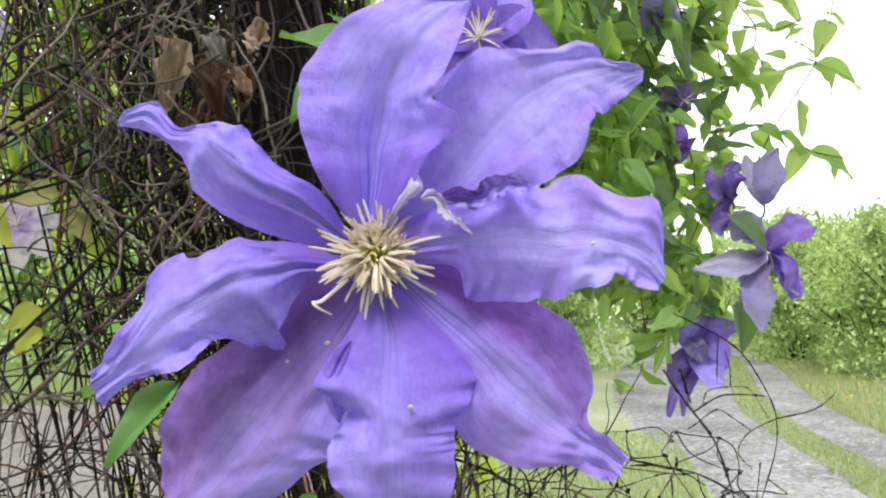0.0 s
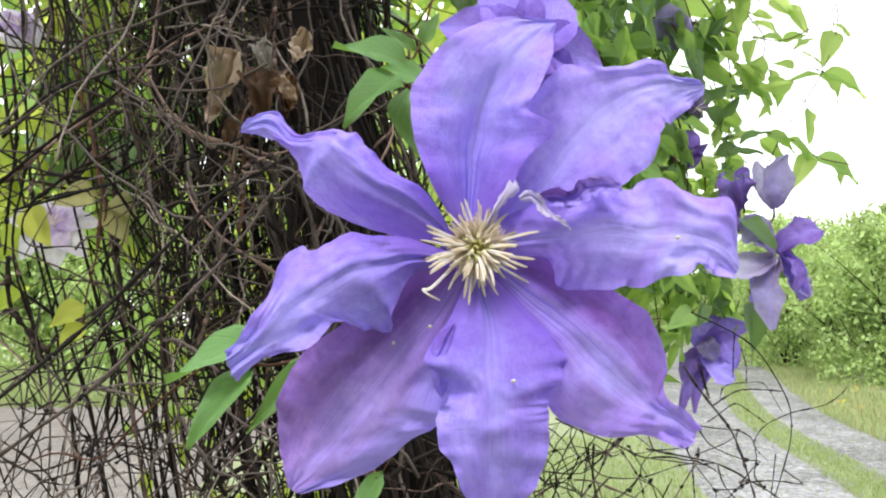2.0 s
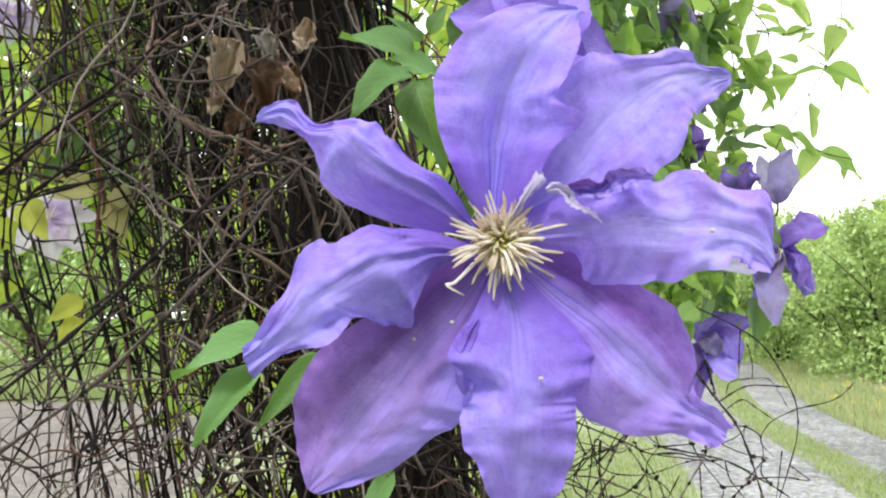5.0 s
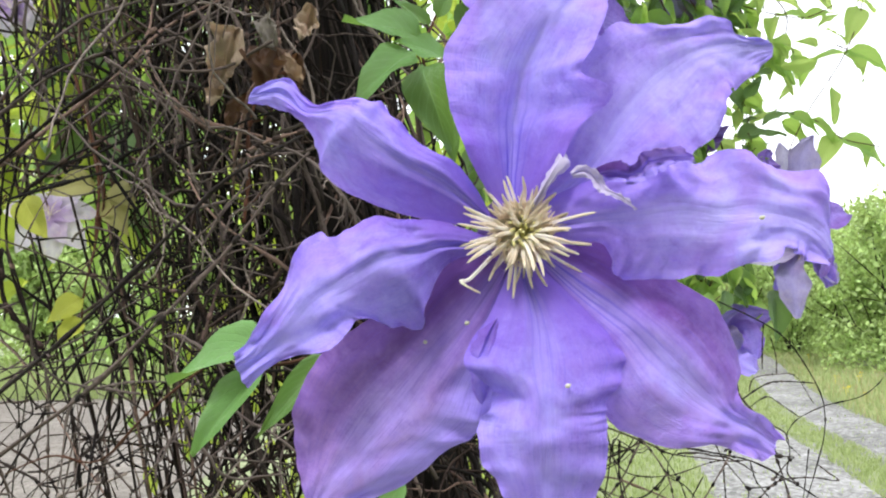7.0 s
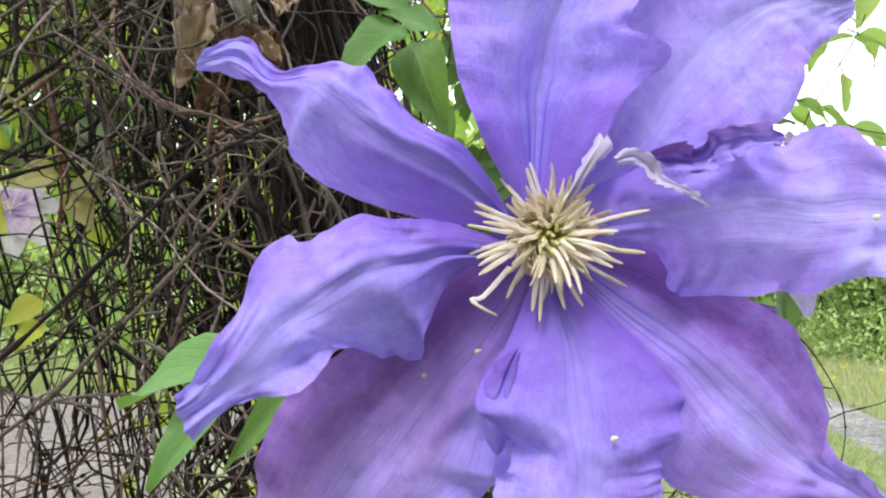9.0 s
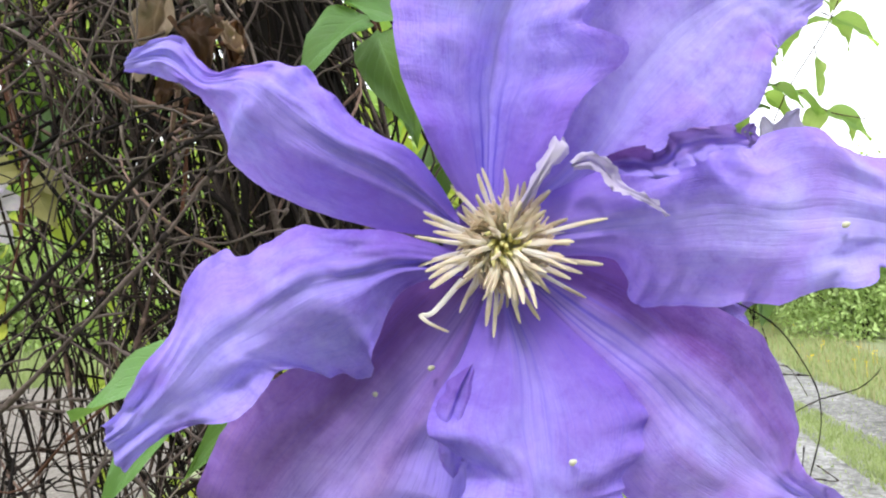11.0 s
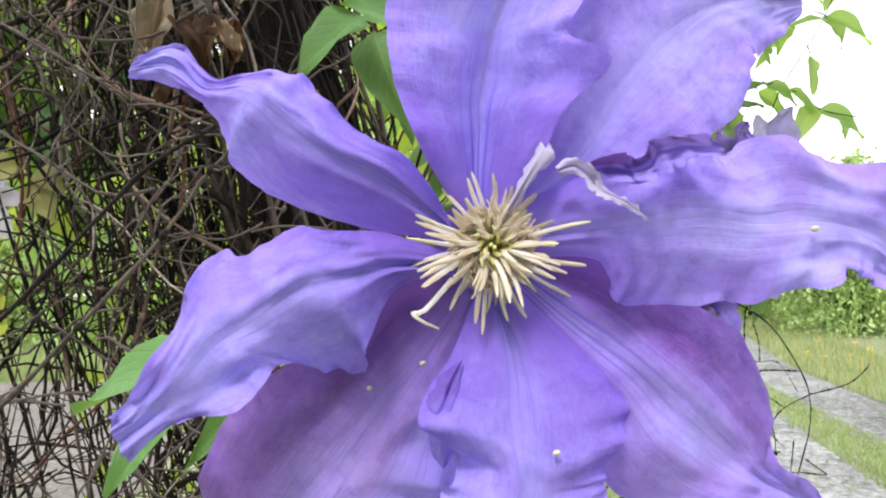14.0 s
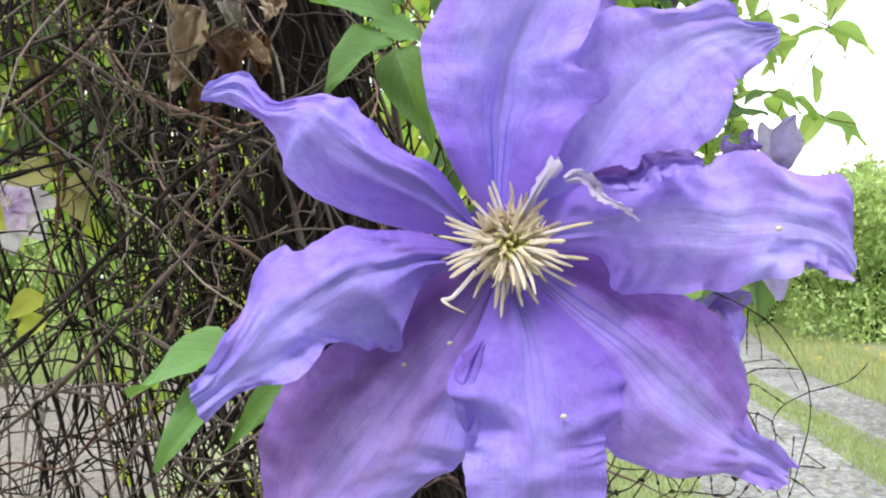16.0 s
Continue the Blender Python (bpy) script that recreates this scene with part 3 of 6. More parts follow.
ANTHERS = [anther(s, 0.0150 + 0.0013 * s, 0.0014 + 0.0007 * (s % 4)).mesh("anther", ANTHER) for s in range(7)]
STAMENS = [filament(s, 0.0150 + 0.0013 * s, 0.0014 + 0.0007 * (s % 4)).mesh("stamen", CREAM) for s in range(7)]
rng = random.Random(11)
for k in range(112):
    ring = (k % 5) / 4.0
    turn = k * 137.5 + rng.uniform(-14, 14)
    lift = -3 - 50 * ring * rng.uniform(0.7, 1.25)
    size = rng.uniform(0.5, 0.95) * (0.74 if 40 < turn % 360 < 140 else 0.90 if 200 < turn % 360 < 340 else 1.04)
    thread = part("stamen", STAMENS[k % 7], None, flower, m=pose(0, 0, 0.001 + 0.004 * ring, 0, 0, turn) @ pose(0.0016, 0, 0, rng.uniform(-35, 35), lift, rng.uniform(-12, 12)) @ Matrix.Diagonal((size, rng.uniform(0.75, 1.1), rng.uniform(0.7, 1.0), 1)))
    part("anther", ANTHERS[k % 7], None, thread, "buff anther")
g = Geo()
for k in range(16):
    a = k * 2.4
    r = 0.0006 * math.sqrt(k)
    g.tube([(r * math.cos(a), r * math.sin(a), 0.002), (1.5 * r * math.cos(a), 1.5 * r * math.sin(a), 0.008), (2.2 * r * math.cos(a + 0.4), 2.2 * r * math.sin(a + 0.4), 0.0105)], [0.0007, 0.0006, 0.0003], 5)
g.grid([[((r * math.cos(t), r * math.sin(t), 0.0062 - 160 * r * r), (r * 100, t)) for t in (2 * math.pi * k / 12 for k in range(13))] for r in (0.0001, 0.0015, 0.003, 0.0045)])
disc = Geo()
disc.grid([[((r * math.cos(t), r * math.sin(t), -0.0045 - 0.15 * r), (r * 100, t)) for t in (2 * math.pi * k / 20 for k in range(21))] for r in (0.0005, 0.005, 0.009, 0.012)])
part("receptacle", disc, DARK_PETAL, flower, "dark violet base under the sepals")
part("pistil", g, PISTIL, flower, "yellow-green tuft in the centre")
g = Geo()
for k in range(420):
    a, r = k * 2.4, 0.0016 + 0.0052 * math.sqrt(k / 420)
    tilt = rng.uniform(0.2, 0.9)
    far = r + 0.0045 * tilt
    g.tube([(r * math.cos(a), r * math.sin(a), 0.0), (r * 1.1 * math.cos(a), r * 1.1 * math.sin(a), 0.005), (far * math.cos(a + 0.2), far * math.sin(a + 0.2), 0.0115 - 0.004 * tilt)], [0.00034, 0.0003, 0.00018], 4)
part("style_tuft", g, CREAM, flower, "silky white tuft round the centre")
# crumpled pale petaloids beside the stamens
part("petaloid", sepal([(0.07, 0.30, 0.6, 0.12, 0.34, 0.6, 0.17, 0.30, 0.6), (0.36, 0.97, 0.9, 0.43, 0.99, 1.0, 0.53, 0.95, 0.9), (0.69, 1.58, 0.9, 0.80, 1.57, 1.1, 0.98, 1.50, 0.9),
                        (0.92, 2.02, 0.7, 1.08, 1.96, 1.0, 1.34, 1.82, 0.7), (0.96, 2.25, 0.5, 1.06, 2.18, 0.8, 1.28, 2.08, 0.5), (1.04, 2.38, 0.4, 1.08, 2.37, 0.5, 1.15, 2.34, 0.4)], 4.4, 0.14, 0.03, 22, 6), WHITE, flower, "curled white petaloid")
part("petaloid", sepal([(1.28, 1.62, 0.9, 1.30, 1.53, 1.0, 1.35, 1.45, 0.9), (1.52, 1.78, 1.2, 1.60, 1.64, 1.0, 1.61, 1.46, 1.2), (1.75, 1.70, 1.5, 1.76, 1.58, 1.2, 1.75, 1.36, 1.5),
                        (1.98, 1.43, 1.8, 1.93, 1.33, 1.4, 1.76, 1.18, 1.8), (2.09, 1.16, 2.0, 2.03, 1.09, 1.7, 1.88, 0.99, 2.0), (2.23, 0.99, 2.2, 2.20, 0.94, 2.1, 2.12, 0.88, 2.2), (2.44, 0.81, 2.4, 2.40, 0.76, 2.4, 2.37, 0.73, 2.4), (2.68, 0.52, 2.7, 2.67, 0.51, 2.7, 2.65, 0.49, 2.7)],
                       9.2, 0.30, 0.03, 40, 8), WHITE, flower, "thin crumpled white petaloid")
# the right sepal's folded-back rim where two sepals meet, built as its own strip
part("petaloid", sepal([(1.84, 1.64, 1.3, 1.93, 1.51, 1.2, 1.98, 1.37, 1.3), (2.22, 1.78, 1.9, 2.35, 1.56, 1.4, 2.35, 1.24, 1.9), (2.70, 1.71, 1.9, 2.85, 1.49, 1.5, 2.87, 1.23, 2.0),
                        (3.09, 2.06, 2.0, 3.29, 1.80, 1.7, 3.30, 1.44, 2.2), (3.61, 2.10, 2.2, 3.76, 1.90, 2.0, 3.72, 1.64, 2.4), (4.13, 1.87, 2.6, 4.14, 1.78, 2.6, 4.13, 1.64, 2.7)],
                       3.3, 0.55, 0.03, 44, 12), MAUVE_PETAL, flower, "crumpled mauve folded-back rim of the right sepal")
# the crumpled fold between the two lowest sepals
part("sepal_fold", sepal([(-0.72, -2.35, 0.3, -0.66, -2.35, 0.35, -0.60, -2.35, 0.3), (-1.22, -2.75, 0.5, -0.95, -2.80, 0.8, -0.62, -2.80, 0.6), (-1.60, -3.35, 0.6, -1.18, -3.45, 1.1, -0.62, -3.45, 0.8),
                          (-1.50, -3.95, 0.4, -1.12, -4.05, 0.9, -0.70, -4.0, 0.5), (-1.42, -4.45, 0.2, -1.20, -4.5, 0.5, -0.95, -4.45, 0.3), (-1.22, -4.85, 0.0, -1.16, -4.85, 0.1, -1.10, -4.80, 0.0)],
                         6.1, 0.22, 0.03, 60, 20), FOLD, flower, "crumpled wine-violet fold of a sepal")
g = Geo()
path = [spline([tuple(x * 0.01 for x in p) for p in ((-0.87, -0.69, 0.3), (-1.48, -1.26, 0.9), (-1.73, -1.30, 1.0), (-1.54, -1.46, 1.1), (-1.20, -1.64, 1.0))], i / 12) for i in range(13)]
g.tube(path, [0.0007 - 0.00004 * i for i in range(13)], 6)
part("stamen", g, CREAM, flower)
for x, y, z, r in ((5.70, 0.26, 2.8, 0.07), (1.01, -4.01, 1.9, 0.07), (-1.54, -2.58, -0.3, 0.07), (-2.76, -3.14, -0.5, 0.05)):
    g = Geo()
    g.tube([((x + dx) * 0.01, (y + 0.4 * dx) * 0.01, z * 0.01 + 0.0006) for dx in (-r, -0.4 * r, 0.4 * r, r)], [0.0003, 0.0006, 0.0005, 0.0002], 6)
    part("pollen_crumb", g, POLLEN, flower)
g = Geo()
g.tube([spline([(0, 0, 0.001), (0.002, -0.010, -0.02), (0.004, -0.03, -0.05), (-0.02, -0.05, -0.12), (-0.06, -0.04, -0.22)], i / 12) for i in range(13)], [0.0014] * 13, 6)
part("flower_stalk", g, RED_STEM, flower, "thin reddish stalk")


# ---- ground, road and bare earth ----
def sheet(name, rows, mat, label, category="ground", kind="structure"):
    g = Geo()
    g.grid([[(p, (0, 0)) for p in row] for row in rows])
    return tagged(new(name, g.mesh(name, mat)), label, category, "", kind)


ys = [-400, -100, -30, -10, -3, 0, 3, 6, 10, 15, 20, 30, 45, 70, 120, 250, 700]
xs = [-500, -200, -80, -30, -12, -6, -3, 0, 3, 6, 12, 30, 80, 200, 500]
sheet("ground", [[(x, y, 0.0) for x in xs] for y in ys], MEADOW, "flat meadow ground with short green grass")

CENTRE = ((-2.5, -26.0), (0.6, -9.0), (2.0, 0.0), (3.0, 4.0), (3.66, 7.0), (4.4, 11.0), (5.75, 15.5), (8.1, 22.5), (11.0, 33.0), (14.0, 52.0), (15.0, 90.0))


def road_strip(name, near, far, lift, mat, label, seed, flare=0.0):
    rows = []
    for i in range(361):
        x, y = spline(CENTRE, i / 360)
        x1, y1 = spline(CENTRE, min(1, i / 360 + 0.004))
        x0, y0 = spline(CENTRE, max(0, i / 360 - 0.004))
        way = Vector((x1 - x0, y1 - y0)).normalized()
        row = []
        for k in range(7):
            s = near - flare * max(0.0, min(13.0, y - 7)) + (far - near + flare * max(0.0, min(13.0, y - 7))) * k / 6
            if k in (0, 6):
                s += 0.22 * noise.noise(Vector((i * 0.9, k, seed))) + 0.12 * noise.noise(Vector((i * 0.3, k, seed)))
            up = lift if 0 < k < 6 else 0.002
            row.append((x + way.y * s, y - way.x * s, up + 0.012 * noise.noise(Vector((i * 0.2, k * 1.0, seed))) * (0 < k < 6)))
        rows.append(row)
    return sheet(name, rows, mat, label, "road")


road_strip("road_1", -1.45, -0.14, 0.016, GRAVEL, "pale grey gravel wheel track of a farm lane", 1.0, 0.13)
road_strip("road_2", 0.12, 1.15, 0.016, GRAVEL, "pale grey gravel wheel track beside the verge", 2.0)
rows = []
for i in range(31):
    y = -20.0 + 33.2 * i / 30
    rows.append([(-13 + (11.2 - 0.05 * y) * k / 10 + (0.5 * noise.noise(Vector((y, k, 3.0))) if k in (0, 10) else 0), y + (0.4 * noise.noise(Vector((k * 0.9, 1.0, 2.0))) if i == 30 else 0), 0.006) for k in range(11)])
sheet("pavement", rows, EARTH, "bare pale trodden earth yard beside the lane", "ground")


def grass_patch(name, count, where, tall, seed, label, mat=GRASS):
    rng = random.Random(seed)
    g = Geo()
    for _ in range(count):
        x, y = where(rng)
        h, w, a = tall * rng.uniform(0.4, 1.2), 0.0028 * rng.uniform(0.7, 1.7) * (1 + y * 0.07), rng.uniform(0, 6.28)
        lean = rng.uniform(0.1, 0.6) * h
        dx, dy = math.cos(a), math.sin(a)
        b = len(g.v)
        g.v += [(x - dy * w, y + dx * w, 0), (x + dy * w, y - dx * w, 0), (x + dx * lean * 0.4 + dy * w * 0.7, y + dy * lean * 0.4 - dx * w * 0.7, h * 0.65),
                (x + dx * lean * 0.4 - dy * w * 0.7, y + dy * lean * 0.4 + dx * w * 0.7, h * 0.65), (x + dx * lean, y + dy * lean, h)]
        g.uv += [(0, 0.45), (0, 0.55), (0.6, 0.55), (0.6, 0.45), (1, 0.5)]
        g.f += [(b, b + 1, b + 2, b + 3), (b + 3, b + 2, b + 4)]
    return tagged(new(name, g.mesh(name, mat)), label, "grass", "", "stuff")


def along(s0, s1, t0, t1):
    def where(rng):
        t = 0.2 + 0.8 * (t0 + (t1 - t0) * rng.random() ** 1.4)
        x, y = spline(CENTRE, t)
        x1, y1 = spline(CENTRE, t + 0.004)
        way = Vector((x1 - x, y1 - y)).normalized()
        s = rng.uniform(s0, s1)
        return x + way.y * s, y - way.x * s
    return where


grass_patch("grass_strip", 15000, along(-0.27, 0.25, 0.12, 0.8), 0.055, 1, "low green grass between the wheel tracks")
grass_patch("grass_tufts", 3500, along(-1.6, 1.2, 0.14, 0.7), 0.045, 9, "sparse grass tufts growing in the gravel")
grass_patch("grass_straw", 4500, along(1.0, 3.0, 0.2, 0.8), 0.16, 12, "dry straw-coloured grass on the verge", DRY_GRASS)
grass_patch("grass_verge", 16000, along(1.0, 2.6, 0.2, 0.8), 0.13, 2, "tall green and straw grass on the verge")
grass_patch("grass_margin", 14000, along(-3.6, -1.45, 0.10, 0.32), 0.06, 3, "green grass beside the lane")
grass_patch("grass_lawn", 12000, lambda r: (r.uniform(-12, 0), 13 + 6 * r.random() ** 1.5), 0.42, 4, "tall green grass behind the yard")


# ---- shrubs and trees ----
def simple_leaf(g, rng, p, size):
    n = Vector((rng.gauss(0, 1), rng.gauss(0, 1), rng.gauss(0.7, 0.7))).normalized()
    a = n.orthogonal().normalized()
    a.rotate(Matrix.Rotation(rng.uniform(0, 6.28), 3, n))
    c = n.cross(a)
    b = len(g.v)
    s = size * rng.uniform(0.6, 1.3)
    for q, t in ((a * -s, (0, 0.5)), (c * s * 0.45 + n * s * 0.12, (0.5, 1)), (a * s, (1, 0.5)), (c * -s * 0.45 + n * s * 0.12, (0.5, 0))):
        g.v.append(tuple(p + q))
        g.uv.append(t)
    g.f += [(b, b + 1, b + 2), (b, b + 2, b + 3)]


def shrub(name, seed, height, spread, leaves, leaf, label, category):
    rng = random.Random(seed)
    ob = thing(name, pose(0, 0, 0), label, category, "lane-side shrubs")
    wood, crown = Geo(), Geo()
    tips, limbs = [], []
    for k in range(9):
        a = k * 2.4 + rng.uniform(-0.4, 0.4)
        out = spread * rng.uniform(0.25, 1.0)
        top = height * rng.uniform(0.45, 0.95) * (1.1 - 0.35 * out / spread)
        bend = rng.uniform(0.3, 0.7)
        pts = [Vector((0.12 * math.cos(a), 0.12 * math.sin(a), 0)), Vector((out * bend * 0.5 * math.cos(a), out * bend * 0.5 * math.sin(a), top * 0.4)),
               Vector((out * 0.8 * math.cos(a + 0.15), out * 0.8 * math.sin(a + 0.15), top * 0.75)), Vector((out * math.cos(a + 0.2), out * math.sin(a + 0.2), top))]
        wood.tube([spline(pts, i / 7) for i in range(8)], [0.04 * height / 4 * (1 - 0.12 * i) for i in range(8)], 6)
        limbs.append(pts)
        for j in range(13):
            base = Vector(spline(pts, rng.uniform(0.2, 1.0)))
            tip = base + Vector((rng.gauss(0, 0.35), rng.gauss(0, 0.35), rng.gauss(0.15, 0.28))) * spread * 0.62
            tip.z = max(0.15, tip.z)
            wood.tube([base, (base + tip) / 2 + Vector((0, 0, 0.06)), tip], [0.014, 0.010, 0.004], 4)
            tips += [(base, tip)]
    for k in range(leaves):
        # each twig carries a tight, flattened clump of leaves at its end
        base, tip = tips[k % len(tips)]
        t = 1.0 - 0.5 * rng.random() ** 2
        p = base + (tip - base) * t + Vector((rng.gauss(0, 1), rng.gauss(0, 1), rng.gauss(0, 0.55))) * 0.075 * spread
        if k % 5 == 1:
            p = Vector(spline(limbs[k % 9], rng.uniform(0.3, 1.0))) + Vector((rng.gauss(0, 1), rng.gauss(0, 1), rng.gauss(0, 0.8))) * 0.09 * spread
        if k % 9 == 0:
            a, r = rng.uniform(0, 6.28), spread * 0.8 * math.sqrt(rng.random())
            p = Vector((r * math.cos(a), r * math.sin(a), height * 0.3 * rng.random() ** 1.3))
        p.z = max(0.05, p.z)
        simple_leaf(crown, rng, p, leaf)
    part("trunk", wood, TRUNK, ob, "several thin dark stems")
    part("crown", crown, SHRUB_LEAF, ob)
    return ob


bush_a = shrub("shrub", 5, 4.4, 2.4, 15000, 0.078, "bushy green deciduous shrub on the verge, with unseen copies blocking light", "shrub")
bush_b = shrub("shrub", 6, 3.4, 2.1, 14000, 0.070, "dense light green shrub beside the lane", "shrub")
bush_c = shrub("tree", 7, 6.0, 2.8, 14000, 0.10, "young spreading green tree behind the shrubs, with unseen copies blocking light", "tree")
rng = random.Random(21)
bush_a.matrix_basis = pose(11.6, 20.5, 0, 0, 0, 20) @ Matrix.Diagonal((1, 1, 1.15, 1))
bush_b.matrix_basis = pose(9.9, 17.2, 0, 0, 0, 80) @ Matrix.Diagonal((1, 1, 1.12, 1))
bush_c.matrix_basis = pose(17.0, 30.0, 0, 0, 0, 10) @ Matrix.Diagonal((0.9, 0.9, 0.9, 1))
for src, x, y, s in ((bush_b, 10.8, 24.5, 1.0), (bush_a, 13.4, 26.5, 1.05), (bush_b, 12.6, 15.6, 1.05), (bush_a, 14.6, 21.5, 1.0), (bush_b, 13.4, 31.5, 1.2),
                     (bush_a, 15.4, 37.0, 1.2), (bush_c, 21.0, 36.0, 0.95), (bush_c, 19.0, 46.0, 1.1), (bush_a, 12.0, 50.0, 1.3), (bush_c, 8.5, 60.0, 1.1), (bush_c, 20.5, 25.5, 0.8),
                     (bush_b, -7.0, 18.0, 1.0), (bush_a, -10.5, 20.0, 1.1), (bush_c, -4.0, 21.5, 1.05), (bush_a, -1.2, 19.5, 1.2), (bush_b, 1.0, 17.0, 0.9), (bush_c, 3.0, 30.0, 1.2),
                     # unseen row behind the camera, added to block low frontal skylight
                     (bush_c, -11.0, -7.0, 1.35), (bush_c, -6.5, -9.0, 1.4), (bush_c, -2.0, -8.0, 1.35), (bush_c, 2.5, -9.0, 1.4), (bush_c, 7.0, -7.5, 1.35), (bush_a, 0.5, -6.5, 1.2), (bush_a, -4.5, -6.8, 1.2), (bush_a, 5.0, -6.5, 1.2),
                     (bush_c, -13.0, 24.0, 1.2), (bush_c, -7.5, 26.0, 1.3), (bush_a, 3.0, 22.0, 1.2), (bush_c, 5.0, 45.0, 1.2), (bush_c, 17.5, 53.0, 1.3), (bush_c, 10.5, 44.0, 1.1), (bush_c, 15.5, 98.0, 2.0), (bush_c, 21.0, 70.0, 1.5), (bush_c, 9.5, 75.0, 1.5), (bush_a, 16.2, 62.0, 1.3)):
    copy_thing(src, pose(x, y, 0, 0, 0, rng.uniform(0, 360)) @ Matrix.Diagonal((s, s, s * (1.16 if y > 10 else 1.0), 1)))
g = Geo()
for _ in range(16):
    x, y = along(1.3, 2.6, 0.3, 0.6)(rng)
    p = Vector((x, y, 0.12 + 0.16 * rng.random()))
    g.tube([(p.x, p.y, 0), p], [0.003, 0.003], 4)
    for k in range(5):
        simple_leaf(g, rng, p + Vector((rng.gauss(0, 0.02), rng.gauss(0, 0.02), 0.01)), 0.022)
tagged(new("wild_flowers", g.mesh("wild_flowers", YELLOW)), "small yellow wild flowers in the verge grass", "wild flower", "", "stuff")


# ---- post with its coat of dry vine ----
rng = random.Random(31)
g, rows = Geo(), []
for i in range(25):
    z = 2.4 * i / 24
    rows.append([((0.052 * (1 + 0.10 * noise.noise(Vector((math.cos(a) * 2, math.sin(a) * 2, z * 3)))) * math.cos(a), 0.052 * (1 + 0.1 * noise.noise(Vector((math.cos(a) * 2, math.sin(a) * 2, z * 3 + 9)))) * math.sin(a), z), (z, a)) for a in (2 * math.pi * k / 14 for k in range(15))])
g.grid(rows)
g.f.append(tuple(range(24 * 15, 24 * 15 + 14)))
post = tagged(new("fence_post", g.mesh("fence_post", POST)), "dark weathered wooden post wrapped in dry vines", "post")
post.matrix_basis = pose(0.235, 0.81, 0, 0, -12.4, 0)


def wander(rng, p, d, length, steps, curl, keep=None):
    p, d = Vector(p), Vector(d).normalized()
    pts = [p.copy()]
    bow = Vector((rng.gauss(0, 1), rng.gauss(0, 1), rng.gauss(0, 1))) * curl * 0.5
    for _ in range(steps):
        d = (d + bow + Vector((rng.gauss(0, 1), rng.gauss(0, 1), rng.gauss(0, 1))) * curl).normalized()
        if keep is not None:
            d = (d + keep(p)).normalized()
        p = p + d * (length / steps)
        pts.append(p.copy())
    return pts


def twig(g, rng, pts, r, sides=5, nodes=True):
    n = len(pts)
    radii = [r * (1.0 - 0.45 * i / (n - 1)) * rng.uniform(0.9, 1.1) for i in range(n)]
    if nodes:
        for i in range(rng.randrange(2, 6), n - 1, rng.randrange(4, 8)):
            radii[i] *= 1.7
    g.tube(pts, radii, sides)


def column(p):
    """Keeps a stem in a ring round the post."""
    off = Vector((p.x - axis(p.z), p.y - 0.79, 0))
    r = off.length
    return off.normalized() * (0.35 * (0.10 - r) / 0.05 if abs(r - 0.10) > 0.03 else 0) + Vector((-0.04, 0, 0))


def axis(z):
    return -0.125 - 0.22 * (z - 1.47)


def bundle(name, stems, mat, label, category="dry vine", limit=lambda z: axis(z) + 0.26):
    """The 300 stems that stand furthest forward are parts, the rest one joined part."""
    ob = thing(name, pose(-0.1, 0.8, 0), label, category)
    inv = Matrix.Translation((0.1, -0.8, 0))
    stems = [s for s in stems if all(p.y > 0.44 and p.x < limit(p.z) for p in s[0])]
    stems = sorted(stems, key=lambda s: min(p.y for p in s[0]))
    rest = Geo()
    for k, (pts, radii, sides) in enumerate(stems):
        pts = [inv @ Vector(p) for p in pts]
        if k < 300:
            g = Geo()
            g.tube(pts, radii, sides)
            part("twig", g, mat, ob)
        else:
            rest.tube(pts, radii, sides)
    if rest.v:
        tagged(part("twig_mass", rest, mat, ob), kind="stuff")
    return ob


class Stems:
    """Collects stems for a bundle."""

    def __init__(self):
        self.list = []

    def tube(self, pts, radii, sides=5):
        self.list.append(([Vector(p) for p in pts], radii, sides))


# dark stems fill the coat where its hollows lie in shade
coat, dark = Stems(), Stems()
for k in range(64):
    a, turn, r = rng.uniform(0, 6.28), rng.uniform(-2.5, 2.5), rng.uniform(0.06, 0.13)
    pts = []
    for i in range(41):
        z = 2.3 * i / 40
        w = a + turn * i / 40 + 0.5 * noise.noise(Vector((i * 0.25, k, 0)))
        q = r * (1 + 0.35 * noise.noise(Vector((i * 0.3, k, 5))))
        pts.append(Vector((axis(z) + q * math.cos(w), 0.79 + q * math.sin(w), z)))
    twig(dark, rng, pts, rng.uniform(0.0016, 0.0038), 5)
for k in range(430):
    a, z = rng.uniform(0, 6.28), rng.uniform(0.85, 1.95)
    r = rng.uniform(0.05, 0.15) + 0.06 * max(0, 1.3 - z)
    up = rng.choice((-1, 1, 1)) * (1.0 if k % 3 else 0.25)
    twig(dark if k % 5 < 2 else coat, rng, wander(rng, (axis(z) + 1.15 * r * math.cos(a), 0.79 + r * math.sin(a), z), (rng.gauss(-0.15, 0.55), rng.gauss(0, 0.25), up), rng.uniform(0.15, 0.5), 15, 0.12, column), rng.uniform(0.0006, 0.0021), 5)
